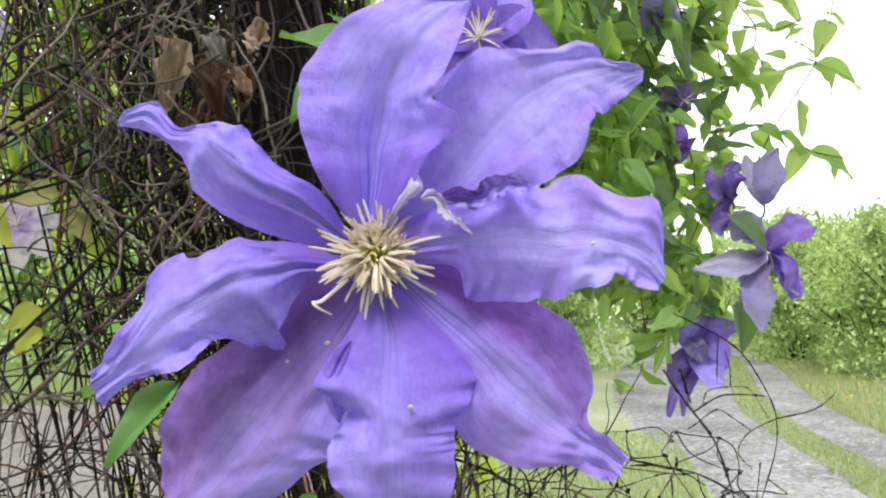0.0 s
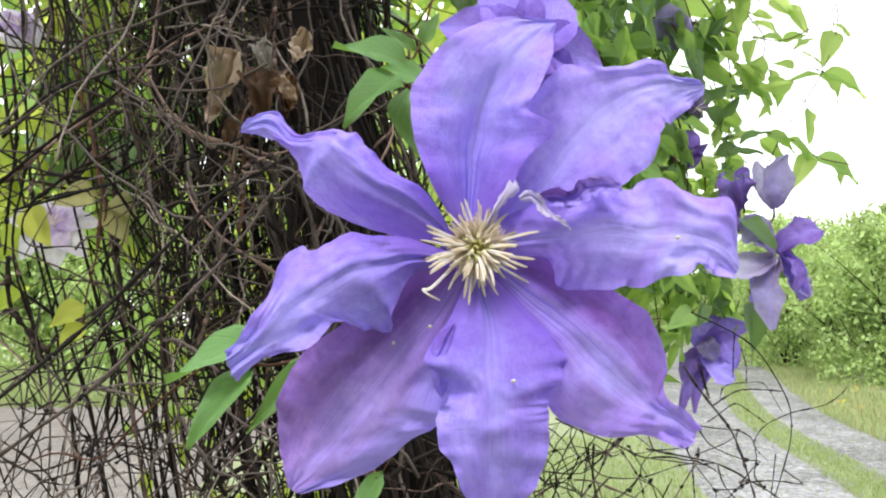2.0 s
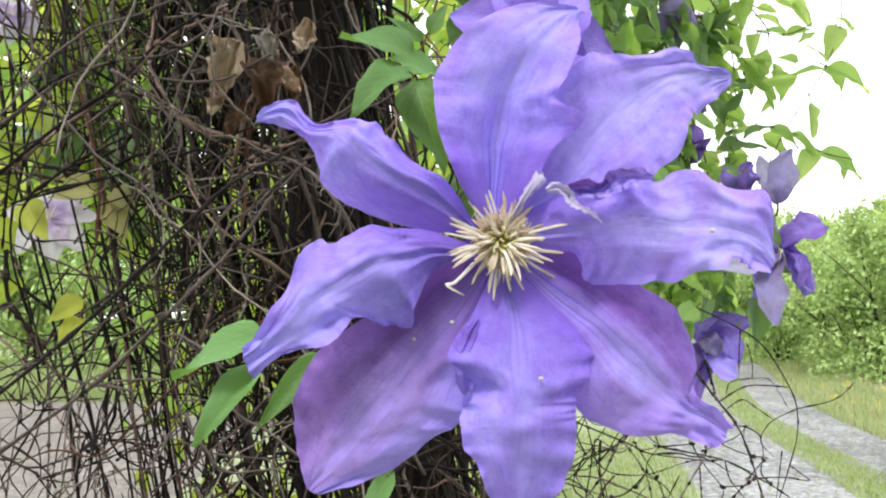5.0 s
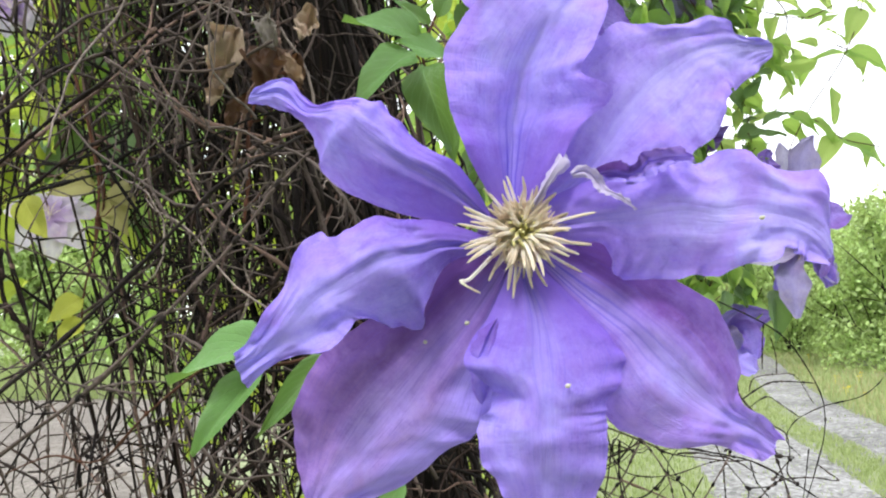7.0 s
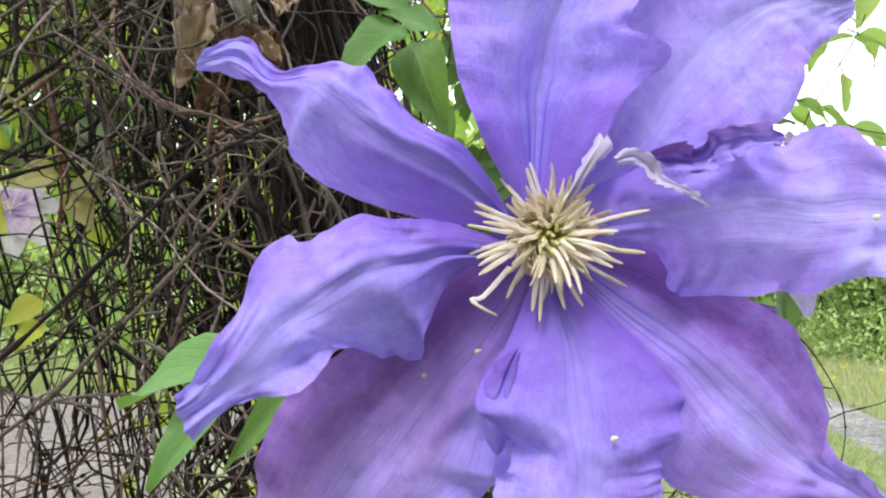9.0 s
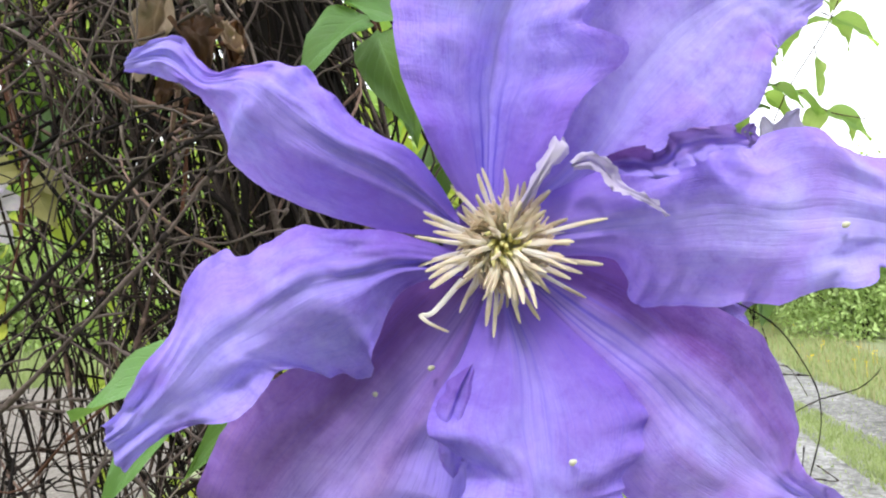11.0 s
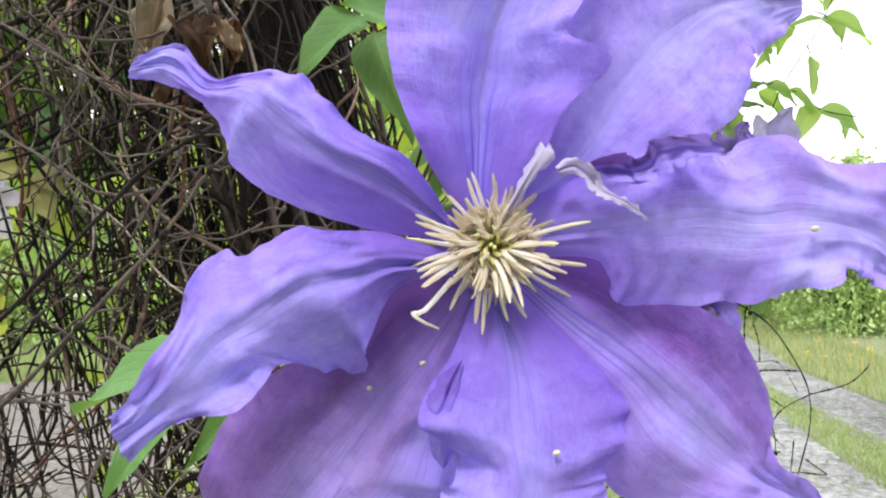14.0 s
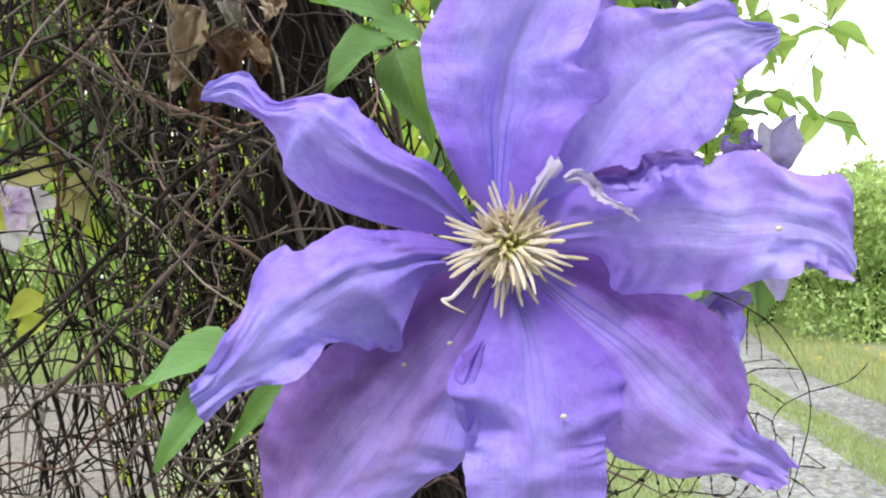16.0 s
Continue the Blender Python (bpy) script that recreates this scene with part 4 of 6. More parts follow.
for k in range(30):
    out, lean, y = rng.uniform(-0.27, -0.06), rng.gauss(0, 0.03), rng.uniform(0.72, 0.95)
    pts = [Vector((axis(z) + out + lean * z + 0.03 * noise.noise(Vector((z * 3, k, 1))), y + 0.03 * noise.noise(Vector((z * 3, k, 7))), z)) for z in (0.0 + 2.1 * i / 40 for i in range(41))]
    twig(coat, rng, pts, rng.uniform(0.0009, 0.0024), 5)
for k in range(60):
    z = rng.uniform(1.0, 1.75)
    p = (axis(z) + rng.uniform(-0.28, -0.05), rng.uniform(0.75, 0.98), z)
    twig(coat, rng, wander(rng, p, (rng.gauss(0, 0.6), rng.gauss(0, 0.2), rng.choice((-1, 1))), rng.uniform(0.1, 0.35), 14, 0.2), rng.uniform(0.0005, 0.0014), 5)
for k in range(170):
    z = rng.uniform(1.58, 2.05)
    p = (axis(z) + rng.uniform(-0.24, 0.04), rng.uniform(0.72, 0.95), z)
    twig(dark if k % 3 else coat, rng, wander(rng, p, (rng.gauss(0, 0.6), rng.gauss(0, 0.2), rng.choice((-1, 1))), rng.uniform(0.12, 0.35), 14, 0.12), rng.uniform(0.0006, 0.0018), 5)
bundle("dry_vine_coat", coat.list, TWIG, "dense coat of dry brown vine stems round the post")
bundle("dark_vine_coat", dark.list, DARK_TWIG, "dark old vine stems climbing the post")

net, grey, rng = Stems(), Stems(), random.Random(33)
for k in range(260):
    p = (rng.uniform(-0.85, -0.10), rng.uniform(0.64, 0.95), rng.triangular(1.0, 2.0, 1.65))
    d = (rng.gauss(0, 0.25), rng.gauss(0, 0.15), rng.choice((-1, 1))) if k % 3 else (rng.choice((-1, 1)), rng.gauss(0, 0.2), rng.gauss(0, 0.7))
    front = p[0] < -0.36 or k % 4 == 0
    if p[0] < -0.36 and k % 3:
        continue
    twig(grey if front else net, rng, wander(rng, p, d, rng.uniform(0.15, 0.5), 16, 0.13 if front else 0.19), rng.uniform(0.0007, 0.0019), 5)
for k in range(34):
    p = (rng.uniform(-0.8, -0.2), rng.uniform(0.82, 0.98), 0)
    twig(net, rng, wander(rng, p, (rng.gauss(0, 0.05), 0, 1), rng.uniform(1.5, 2.2), 26, 0.05), rng.uniform(0.0009, 0.0018), 5)
# stiff black spurred twigs deep in the thicket
for k in range(150):
    p = Vector((rng.uniform(-0.36, 0.0), rng.uniform(0.84, 1.05), rng.uniform(1.15, 1.8)))
    p.x += axis(p.z) + 0.10
    twig(net, rng, wander(rng, p, (rng.gauss(0, 0.45), rng.gauss(0, 0.2), rng.choice((-1, 1))), rng.uniform(0.05, 0.16), 7, 0.22), rng.uniform(0.0007, 0.0013), 4)
# close crossing twigs low down beside the post
for k in range(130):
    z = rng.uniform(1.30, 1.54)
    p = (rng.triangular(-0.37, -0.12, -0.24), rng.uniform(0.74, 0.95), z)
    d = (rng.gauss(0, 0.3), rng.gauss(0, 0.2), rng.choice((-1, 1))) if k % 3 else (rng.choice((-1, 1)), rng.gauss(0, 0.2), rng.gauss(0.3, 0.6))
    twig(net, rng, wander(rng, p, d, rng.uniform(0.06, 0.24), 9, 0.17), rng.uniform(0.0007, 0.0017), 4)
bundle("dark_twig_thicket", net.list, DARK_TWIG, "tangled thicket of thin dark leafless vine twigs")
bundle("grey_twig_thicket", grey.list, TWIG, "loose tangle of grey-brown leafless vine stems")

low, rng = Stems(), random.Random(34)
for k in range(400):
    x = rng.uniform(-0.15, 0.14) if k % 2 else rng.uniform(-0.42, 0.0)
    p = (x, rng.uniform(0.55, 0.80), rng.uniform(0.85, 1.25 - 0.45 * max(0, x)))
    twig(low, rng, wander(rng, p, (rng.gauss(0.2, 0.8), rng.gauss(0, 0.2), rng.gauss(0.2, 0.7)), rng.uniform(0.07, 0.20), 11, 0.26), rng.uniform(0.0004, 0.0010), 5)
for k in range(120):
    p = (rng.uniform(-0.02, 0.19), rng.uniform(0.60, 0.74), rng.uniform(1.10, 1.285))
    twig(low, rng, wander(rng, p, (rng.choice((-1, 1)), rng.gauss(0, 0.15), rng.gauss(0.1, 0.6)), rng.uniform(0.06, 0.16), 12, 0.15), rng.uniform(0.0004, 0.0009), 5)
bundle("dry_twig_tangle", low.list, TWIG, "low tangle of dry brown twigs below the flowers", limit=lambda z: 0.48 if z < 1.37 else 0.2)



def twig_net(name, label, x0, x1, z0, z1, y, across, up, chance, seed, lean=0.0):
    """Dry twigs that cross and join at dark knots, in a loose slanting net."""
    rng = random.Random(seed)
    ob = thing(name, pose((x0 + x1) / 2, y, z0), label, "dry vine")
    inv = ob.matrix_basis.inverted()
    knots = {}
    for i in range(across + 1):
        for j in range(up + 1):
            fx, fz = (i + rng.uniform(-0.42, 0.42)) / across, (j + rng.uniform(-0.42, 0.42)) / up
            knots[i, j] = inv @ Vector((x0 + (x1 - x0) * fx + lean * fz, y + rng.uniform(-0.03, 0.03), z0 + (z1 - z0) * fz - 0.35 * max(0, fx - 0.55) * (z1 - z0)))
    used = set()
    for (i, j), p in knots.items():
        for di, dj in ((1, 0), (0, 1), (1, 1), (1, -1)):
            q = knots.get((i + di, j + dj))
            if q is None or rng.random() > chance * (0.6 if di * dj else 1.0):
                continue
            bow = Vector((rng.gauss(0, 1), rng.gauss(0, 1), rng.gauss(0, 1))) * (q - p).length * 0.13
            pts = [Vector(spline([p, p.lerp(q, 0.35) + bow, p.lerp(q, 0.7) + bow * 0.7, q], k / 9)) for k in range(10)]
            g = Geo()
            twig(g, rng, pts, rng.uniform(0.00045, 0.00085), 5, False)
            part("twig", g, DARK_TWIG, ob)
            used |= {(i, j), (i + di, j + dj)}
    for key in sorted(used):
        p, g = knots[key], Geo()
        r = rng.uniform(0.0011, 0.0019)
        way = Vector((rng.gauss(0, 1), rng.gauss(0, 0.4), rng.gauss(0, 1))).normalized()
        g.tube([p + way * r * k for k in (-1.5, -0.7, 0.5, 1.5)], [0.3 * r, r, 0.9 * r, 0.3 * r], 6)
        part("knot", g, DARK_TWIG, ob)
    return ob


twig_net("dry_twig_net", "loose net of knotted dark dry twigs over the lane", 0.07, 0.27, 1.215, 1.315, 0.635, 9, 5, 0.55, 71)
twig_net("dry_twig_net", "loose net of knotted dark dry twigs over the yard", -0.37, -0.19, 1.22, 1.36, 0.60, 5, 4, 0.5, 72)

curls, rng = Stems(), random.Random(35)
for k in range(120):
    p = (rng.gauss(-0.17, 0.09), rng.uniform(0.50, 0.70), rng.uniform(1.1, 1.75))
    twig(curls, rng, wander(rng, p, (rng.gauss(0, 0.7), rng.gauss(0, 0.2), rng.gauss(0.2, 0.8)), rng.uniform(0.08, 0.28), 14, 0.17), rng.uniform(0.0006, 0.0014), 5, False)
for k in range(50):
    p = (rng.uniform(-0.62, -0.2), rng.uniform(0.52, 0.66), rng.uniform(1.1, 1.8))
    twig(curls, rng, wander(rng, p, (rng.choice((-1, 1)), rng.gauss(0, 0.2), rng.gauss(0.3, 0.8)), rng.uniform(0.1, 0.35), 16, 0.17), rng.uniform(0.0005, 0.0012), 5)
bundle("dry_tendrils", curls.list, STRAW, "thin straw-coloured curled dry vine tendrils")


def stem(points, r, mat, label, n=22, seed=0, spurs=True):
    rng = random.Random(seed)
    pts = []
    for i in range(n + 1):
        p = Vector(spline(points, i / n))
        pts.append(p + Vector((rng.gauss(0, 1), rng.gauss(0, 1), rng.gauss(0, 1))) * r * 0.14)
    g = Geo()
    twig(g, rng, pts, r, 6)
    ob = tagged(new("vine_stem", g.mesh("vine_stem", mat)), label, "vine stem", "bare vine stems")
    for i in range(rng.randrange(2, 5), n - 1, rng.randrange(4, 7)):
        way = (pts[i + 1] - pts[i]).normalized()
        knot, spur = Geo(), Geo()
        knot.tube([pts[i] + way * r * k for k in (-2.6, -1.0, 0.4, 2.0)], [0.95 * r, 1.4 * r, 1.55 * r, 0.9 * r], 7)
        part("knot", knot, mat, ob)
        if not spurs:
            continue
        out = way.cross(Vector((rng.gauss(0, 1), -1.0, rng.gauss(0, 1)))).normalized()
        far = rng.uniform(0.006, 0.018)
        spur.tube([pts[i], pts[i] + (out + way * 0.4) * far * 0.5, pts[i] + (out + way * 0.9) * far], [0.7 * r, 0.5 * r, 0.35 * r], 5)
        part("spur", spur, mat, ob)
    return ob


stem(((-0.311, 0.508, 1.334), (-0.249, 0.494, 1.380), (-0.218, 0.491, 1.407), (-0.180, 0.488, 1.444), (-0.138, 0.475, 1.480), (-0.108, 0.473, 1.498), (-0.086, 0.511, 1.523), (-0.070, 0.646, 1.585)), 0.0013, DARK_TWIG, "dark bare vine stem leaning across the thicket", seed=0)
stem(((-0.314, 0.511, 1.298), (-0.283, 0.500, 1.315), (-0.221, 0.486, 1.356), (-0.172, 0.472, 1.399), (-0.129, 0.468, 1.442), (-0.105, 0.465, 1.473), (-0.082, 0.463, 1.496)), 0.0014, DARK_TWIG, "dark bare vine stem with a broken end", seed=1)
stem(((-0.344, 0.554, 1.494), (-0.323, 0.553, 1.508), (-0.275, 0.540, 1.540), (-0.232, 0.537, 1.570), (-0.198, 0.534, 1.604), (-0.162, 0.541, 1.631), (-0.134, 0.577, 1.679)), 0.0014, TWIG, "brown bare vine stem rising to the post", seed=2)
stem(((-0.364, 0.589, 1.544), (-0.338, 0.588, 1.558), (-0.300, 0.586, 1.586), (-0.258, 0.584, 1.601), (-0.209, 0.584, 1.610), (-0.164, 0.600, 1.654), (-0.153, 0.636, 1.702)), 0.0012, DARK_TWIG, "dark arching vine stem of last year", seed=3)
stem(((-0.328, 0.575, 1.487), (-0.275, 0.573, 1.501), (-0.219, 0.562, 1.513), (-0.170, 0.561, 1.530), (-0.130, 0.569, 1.548), (-0.084, 0.608, 1.556), (-0.041, 0.651, 1.527)), 0.0011, DARK_TWIG, "dark thin vine stem running sideways", seed=4)
stem(((-0.331, 0.598, 1.670), (-0.331, 0.600, 1.651), (-0.333, 0.602, 1.624), (-0.321, 0.606, 1.588), (-0.315, 0.608, 1.558), (-0.331, 0.611, 1.524), (-0.345, 0.624, 1.498)), 0.0012, STRAW, "grey bent bare vine stem", seed=5)
stem(((-0.289, 0.652, 1.522), (-0.313, 0.642, 1.513), (-0.332, 0.633, 1.507), (-0.348, 0.634, 1.498), (-0.354, 0.635, 1.484), (-0.351, 0.636, 1.469), (-0.337, 0.637, 1.464), (-0.318, 0.647, 1.466), (-0.289, 0.647, 1.461), (-0.255, 0.658, 1.454)), 0.00094, DARK_TWIG, "black looped vine stem of last year", seed=6)
stem(((-0.112, 0.502, 1.401), (-0.153, 0.505, 1.371), (-0.196, 0.517, 1.339), (-0.238, 0.541, 1.304), (-0.281, 0.561, 1.304), (-0.319, 0.572, 1.290)), 0.00094, RED_STEM, "reddish brown vine stem of last year", seed=7)
stem(((-0.311, 0.606, 1.362), (-0.309, 0.608, 1.340), (-0.310, 0.612, 1.296), (-0.311, 0.616, 1.252)), 0.0011, STRAW, "grey upright vine stem of last year", seed=8)
stem(((-0.332, 0.562, 1.401), (-0.315, 0.561, 1.409), (-0.299, 0.564, 1.381), (-0.298, 0.575, 1.368), (-0.316, 0.569, 1.435), (-0.331, 0.578, 1.452)), 0.0012, TWIG, "brown forked vine stem of last year", seed=9)
stem(((-0.084, 0.464, 1.492), (-0.076, 0.454, 1.485), (-0.065, 0.445, 1.472), (-0.059, 0.446, 1.461), (-0.066, 0.448, 1.447)), 0.00086, STRAW, "straw-coloured hooked dry vine tendril", seed=10)
stem(((-0.124, 0.464, 1.487), (-0.117, 0.453, 1.494), (-0.100, 0.453, 1.502), (-0.079, 0.462, 1.510)), 0.0012, TWIG, "grey brown vine stem curling round another", seed=11)
stem(((-0.195, 0.486, 1.573), (-0.178, 0.489, 1.540), (-0.171, 0.491, 1.522), (-0.175, 0.493, 1.496)), 0.00062, STRAW, "thin straw-coloured dry vine tendril", seed=12)
stem(((-0.208, 0.468, 1.557), (-0.185, 0.469, 1.542), (-0.164, 0.480, 1.529), (-0.149, 0.492, 1.516)), 0.00070, STRAW, "thin straw-coloured dry vine tendril", seed=13)
stem(((-0.187, 0.483, 1.498), (-0.185, 0.485, 1.480), (-0.178, 0.486, 1.466), (-0.171, 0.487, 1.458)), 0.00078, STRAW, "thin straw-coloured dry vine tendril", seed=14)
stem(((-0.354, 0.600, 1.551), (-0.327, 0.615, 1.591), (-0.304, 0.630, 1.610), (-0.247, 0.645, 1.633), (-0.188, 0.660, 1.681)), 0.0014, DARK_TWIG, "dark bare vine stem crossing the thicket", seed=40)
stem(((-0.341, 0.580, 1.510), (-0.307, 0.595, 1.547), (-0.263, 0.610, 1.591), (-0.232, 0.625, 1.634), (-0.185, 0.640, 1.667)), 0.0016, TWIG, "grey brown vine stem slanting up to the post", seed=41)
stem(((-0.350, 0.600, 1.617), (-0.346, 0.605, 1.567), (-0.349, 0.610, 1.536), (-0.355, 0.615, 1.496), (-0.359, 0.620, 1.456)), 0.0014, TWIG, "grey brown hanging vine stem", seed=42)
stem(((-0.320, 0.580, 1.491), (-0.289, 0.590, 1.521), (-0.250, 0.600, 1.546)), 0.0014, TWIG, "brown bare vine stem ending in a fork", seed=43)
stem(((-0.245, 0.550, 1.583), (-0.217, 0.552, 1.565), (-0.197, 0.555, 1.542), (-0.193, 0.558, 1.531), (-0.198, 0.560, 1.515)), 0.00094, STRAW, "pale curved dry vine tendril", seed=44)
stem(((-0.239, 0.560, 1.577), (-0.203, 0.563, 1.556), (-0.185, 0.567, 1.550), (-0.174, 0.570, 1.536)), 0.00085, STRAW, "pale straight dry vine tendril", seed=45)
stem(((-0.208, 0.560, 1.610), (-0.176, 0.565, 1.595), (-0.154, 0.570, 1.590)), 0.00085, STRAW, "pale thin dry vine tendril", seed=46)
stem(((-0.213, 0.550, 1.509), (-0.209, 0.553, 1.487), (-0.195, 0.557, 1.466), (-0.180, 0.560, 1.456)), 0.00094, STRAW, "pale drooping dry vine tendril", seed=47)
stem(((-0.158, 0.600, 1.471), (-0.155, 0.600, 1.503), (-0.154, 0.600, 1.549), (-0.140, 0.600, 1.584), (-0.111, 0.600, 1.587)), 0.0014, RED_STEM, "reddish brown vine stem climbing the post", seed=48)
stem(((-0.159, 0.600, 1.571), (-0.157, 0.600, 1.614), (-0.159, 0.600, 1.665)), 0.0012, TWIG, "brown upright vine stem on the post", seed=49)
stem(((-0.131, 0.610, 1.598), (-0.135, 0.610, 1.631), (-0.134, 0.610, 1.670)), 0.0013, TWIG, "brown upright vine stem on the post", seed=50)
stem(((-0.328, 0.720, 1.471), (-0.331, 0.727, 1.537), (-0.359, 0.733, 1.634), (-0.391, 0.740, 1.721)), 0.0015, RED_STEM, "reddish brown upright vine stem", seed=51)
stem(((-0.276, 0.620, 1.669), (-0.277, 0.620, 1.640), (-0.278, 0.620, 1.614)), 0.001, STRAW, "pale upright dry vine tendril", seed=52)
stem(((-0.333, 0.580, 1.452), (-0.331, 0.583, 1.414), (-0.315, 0.587, 1.390), (-0.304, 0.590, 1.376)), 0.0019, TWIG, "thick grey brown vine stem", seed=53)
stem(((-0.244, 0.540, 1.352), (-0.218, 0.540, 1.356), (-0.192, 0.540, 1.356)), 0.00094, STRAW, "pale dry vine tendril lying sideways", seed=54)
stem(((-0.341, 0.600, 1.294), (-0.314, 0.600, 1.281), (-0.305, 0.600, 1.277), (-0.264, 0.600, 1.289), (-0.243, 0.600, 1.298)), 0.00094, DARK_TWIG, "thin dark twig with a knot", seed=55)
stem(((-0.282, 0.600, 1.272), (-0.277, 0.600, 1.304), (-0.272, 0.600, 1.309), (-0.288, 0.600, 1.328), (-0.319, 0.600, 1.329), (-0.344, 0.600, 1.347)), 0.00085, DARK_TWIG, "thin dark twig with knots", seed=56)
stem(((-0.272, 0.600, 1.309), (-0.254, 0.600, 1.287), (-0.238, 0.600, 1.270), (-0.226, 0.600, 1.258)), 0.00085, DARK_TWIG, "thin dark twig with knots", seed=57)
stem(((-0.264, 0.600, 1.289), (-0.256, 0.600, 1.258)), 0.0011, DARK_TWIG, "short dark twig of last year", seed=58)
stem(((-0.309, 0.600, 1.375), (-0.291, 0.600, 1.339), (-0.281, 0.600, 1.315), (-0.272, 0.600, 1.309)), 0.00094, DARK_TWIG, "thin dark twig hanging down", seed=59)
stem(((-0.175, 0.550, 1.376), (-0.170, 0.560, 1.402), (-0.165, 0.570, 1.438), (-0.166, 0.580, 1.452)), 0.0014, TWIG, "grey brown vine stem on the post", seed=60)
stem(((-0.118, 0.560, 1.433), (-0.131, 0.564, 1.417), (-0.144, 0.568, 1.413), (-0.204, 0.572, 1.419), (-0.257, 0.576, 1.430), (-0.298, 0.580, 1.434)), 0.0012, TWIG, "brown vine stem running sideways", seed=61)
stem(((-0.153, 0.560, 1.384), (-0.143, 0.562, 1.417), (-0.148, 0.565, 1.438), (-0.139, 0.568, 1.459), (-0.146, 0.570, 1.481)), 0.00085, STRAW, "pale curling dry vine tendril", seed=62)
stem(((-0.170, 0.540, 1.448), (-0.157, 0.542, 1.473), (-0.146, 0.545, 1.487), (-0.141, 0.548, 1.506), (-0.145, 0.550, 1.513)), 0.00094, STRAW, "pale curling dry vine tendril", seed=63)
stem(((-0.156, 0.540, 1.452), (-0.151, 0.543, 1.469), (-0.140, 0.547, 1.477), (-0.129, 0.550, 1.494)), 0.00076, STRAW, "pale thin curling dry vine tendril", seed=64)
stem(((-0.134, 0.520, 1.490), (-0.137, 0.520, 1.504), (-0.128, 0.520, 1.510), (-0.124, 0.520, 1.505)), 0.0011, STRAW, "pale hooked dry vine tendril", seed=65)
stem(((-0.226, 0.550, 1.400), (-0.205, 0.555, 1.384), (-0.186, 0.560, 1.367), (-0.178, 0.565, 1.347), (-0.176, 0.570, 1.317)), 0.00076, STRAW, "pale drooping dry vine tendril", seed=66)
stem(((-0.099, 0.450, 1.335), (-0.099, 0.453, 1.344), (-0.102, 0.457, 1.354), (-0.107, 0.460, 1.360)), 0.00076, STRAW, "pale hooked dry vine tendril", seed=67)
stem(((0.235, 0.700, 1.408), (0.270, 0.691, 1.389), (0.289, 0.683, 1.372), (0.304, 0.674, 1.342), (0.308, 0.666, 1.320), (0.302, 0.657, 1.294), (0.284, 0.649, 1.253), (0.271, 0.640, 1.235)), 0.00062, DARK_TWIG, "dark arching dry twig of last year", seed=68, spurs=False)
stem(((0.214, 0.660, 1.361), (0.224, 0.652, 1.343), (0.233, 0.644, 1.328), (0.247, 0.636, 1.305), (0.256, 0.628, 1.269), (0.258, 0.620, 1.249)), 0.001, DARK_TWIG, "dark dry twig with knots", seed=69, spurs=False)
stem(((0.306, 0.660, 1.321), (0.283, 0.660, 1.310), (0.273, 0.660, 1.294), (0.284, 0.660, 1.280)), 0.00047, DARK_TWIG, "thin bent side twig", seed=70, spurs=False)
stem(((0.306, 0.660, 1.321), (0.336, 0.663, 1.327), (0.353, 0.667, 1.336), (0.360, 0.670, 1.342)), 0.00055, DARK_TWIG, "short dry side twig", seed=71, spurs=False)
stem(((0.235, 0.650, 1.328), (0.255, 0.653, 1.339), (0.272, 0.657, 1.341), (0.299, 0.660, 1.339)), 0.00070, DARK_TWIG, "dry twig running sideways", seed=72, spurs=False)
stem(((0.227, 0.640, 1.316), (0.234, 0.643, 1.319), (0.252, 0.645, 1.330), (0.267, 0.648, 1.322), (0.280, 0.650, 1.313)), 0.00055, DARK_TWIG, "dry side twig with a knobbed end", seed=73, spurs=False)
stem(((0.252, 0.680, 1.331), (0.257, 0.680, 1.342), (0.276, 0.680, 1.345), (0.292, 0.680, 1.343), (0.306, 0.680, 1.320)), 0.00047, DARK_TWIG, "thin dry twig running sideways", seed=74, spurs=False)
stem(((0.271, 0.690, 1.388), (0.269, 0.690, 1.370), (0.268, 0.690, 1.349)), 0.00055, DARK_TWIG, "short hanging dry twig", seed=75, spurs=False)
stem(((0.276, 0.680, 1.345), (0.276, 0.680, 1.361), (0.272, 0.680, 1.377)), 0.00047, DARK_TWIG, "short upright dry twig", seed=76, spurs=False)
stem(((0.228, 0.660, 1.362), (0.232, 0.660, 1.347), (0.236, 0.660, 1.333)), 0.00094, DARK_TWIG, "short thick dry twig of last year", seed=77, spurs=False)
stem(((0.165, 0.600, 1.300), (0.193, 0.604, 1.294), (0.223, 0.608, 1.287), (0.250, 0.612, 1.273), (0.272, 0.616, 1.260), (0.285, 0.620, 1.249)), 0.00070, DARK_TWIG, "dry twig running sideways", seed=78, spurs=False)
stem(((0.093, 0.590, 1.325), (0.111, 0.593, 1.316), (0.145, 0.597, 1.302), (0.162, 0.600, 1.294), (0.204, 0.603, 1.288), (0.223, 0.607, 1.287), (0.243, 0.610, 1.278)), 0.00078, DARK_TWIG, "long dry twig running sideways", seed=79, spurs=False)
stem(((0.253, 0.620, 1.271), (0.240, 0.615, 1.266), (0.221, 0.610, 1.249)), 0.00078, DARK_TWIG, "short dry side twig", seed=80, spurs=False)
stem(((0.253, 0.620, 1.271), (0.276, 0.622, 1.271), (0.296, 0.625, 1.268), (0.290, 0.628, 1.274), (0.284, 0.630, 1.279)), 0.00055, DARK_TWIG, "short dry side twig", seed=81, spurs=False)
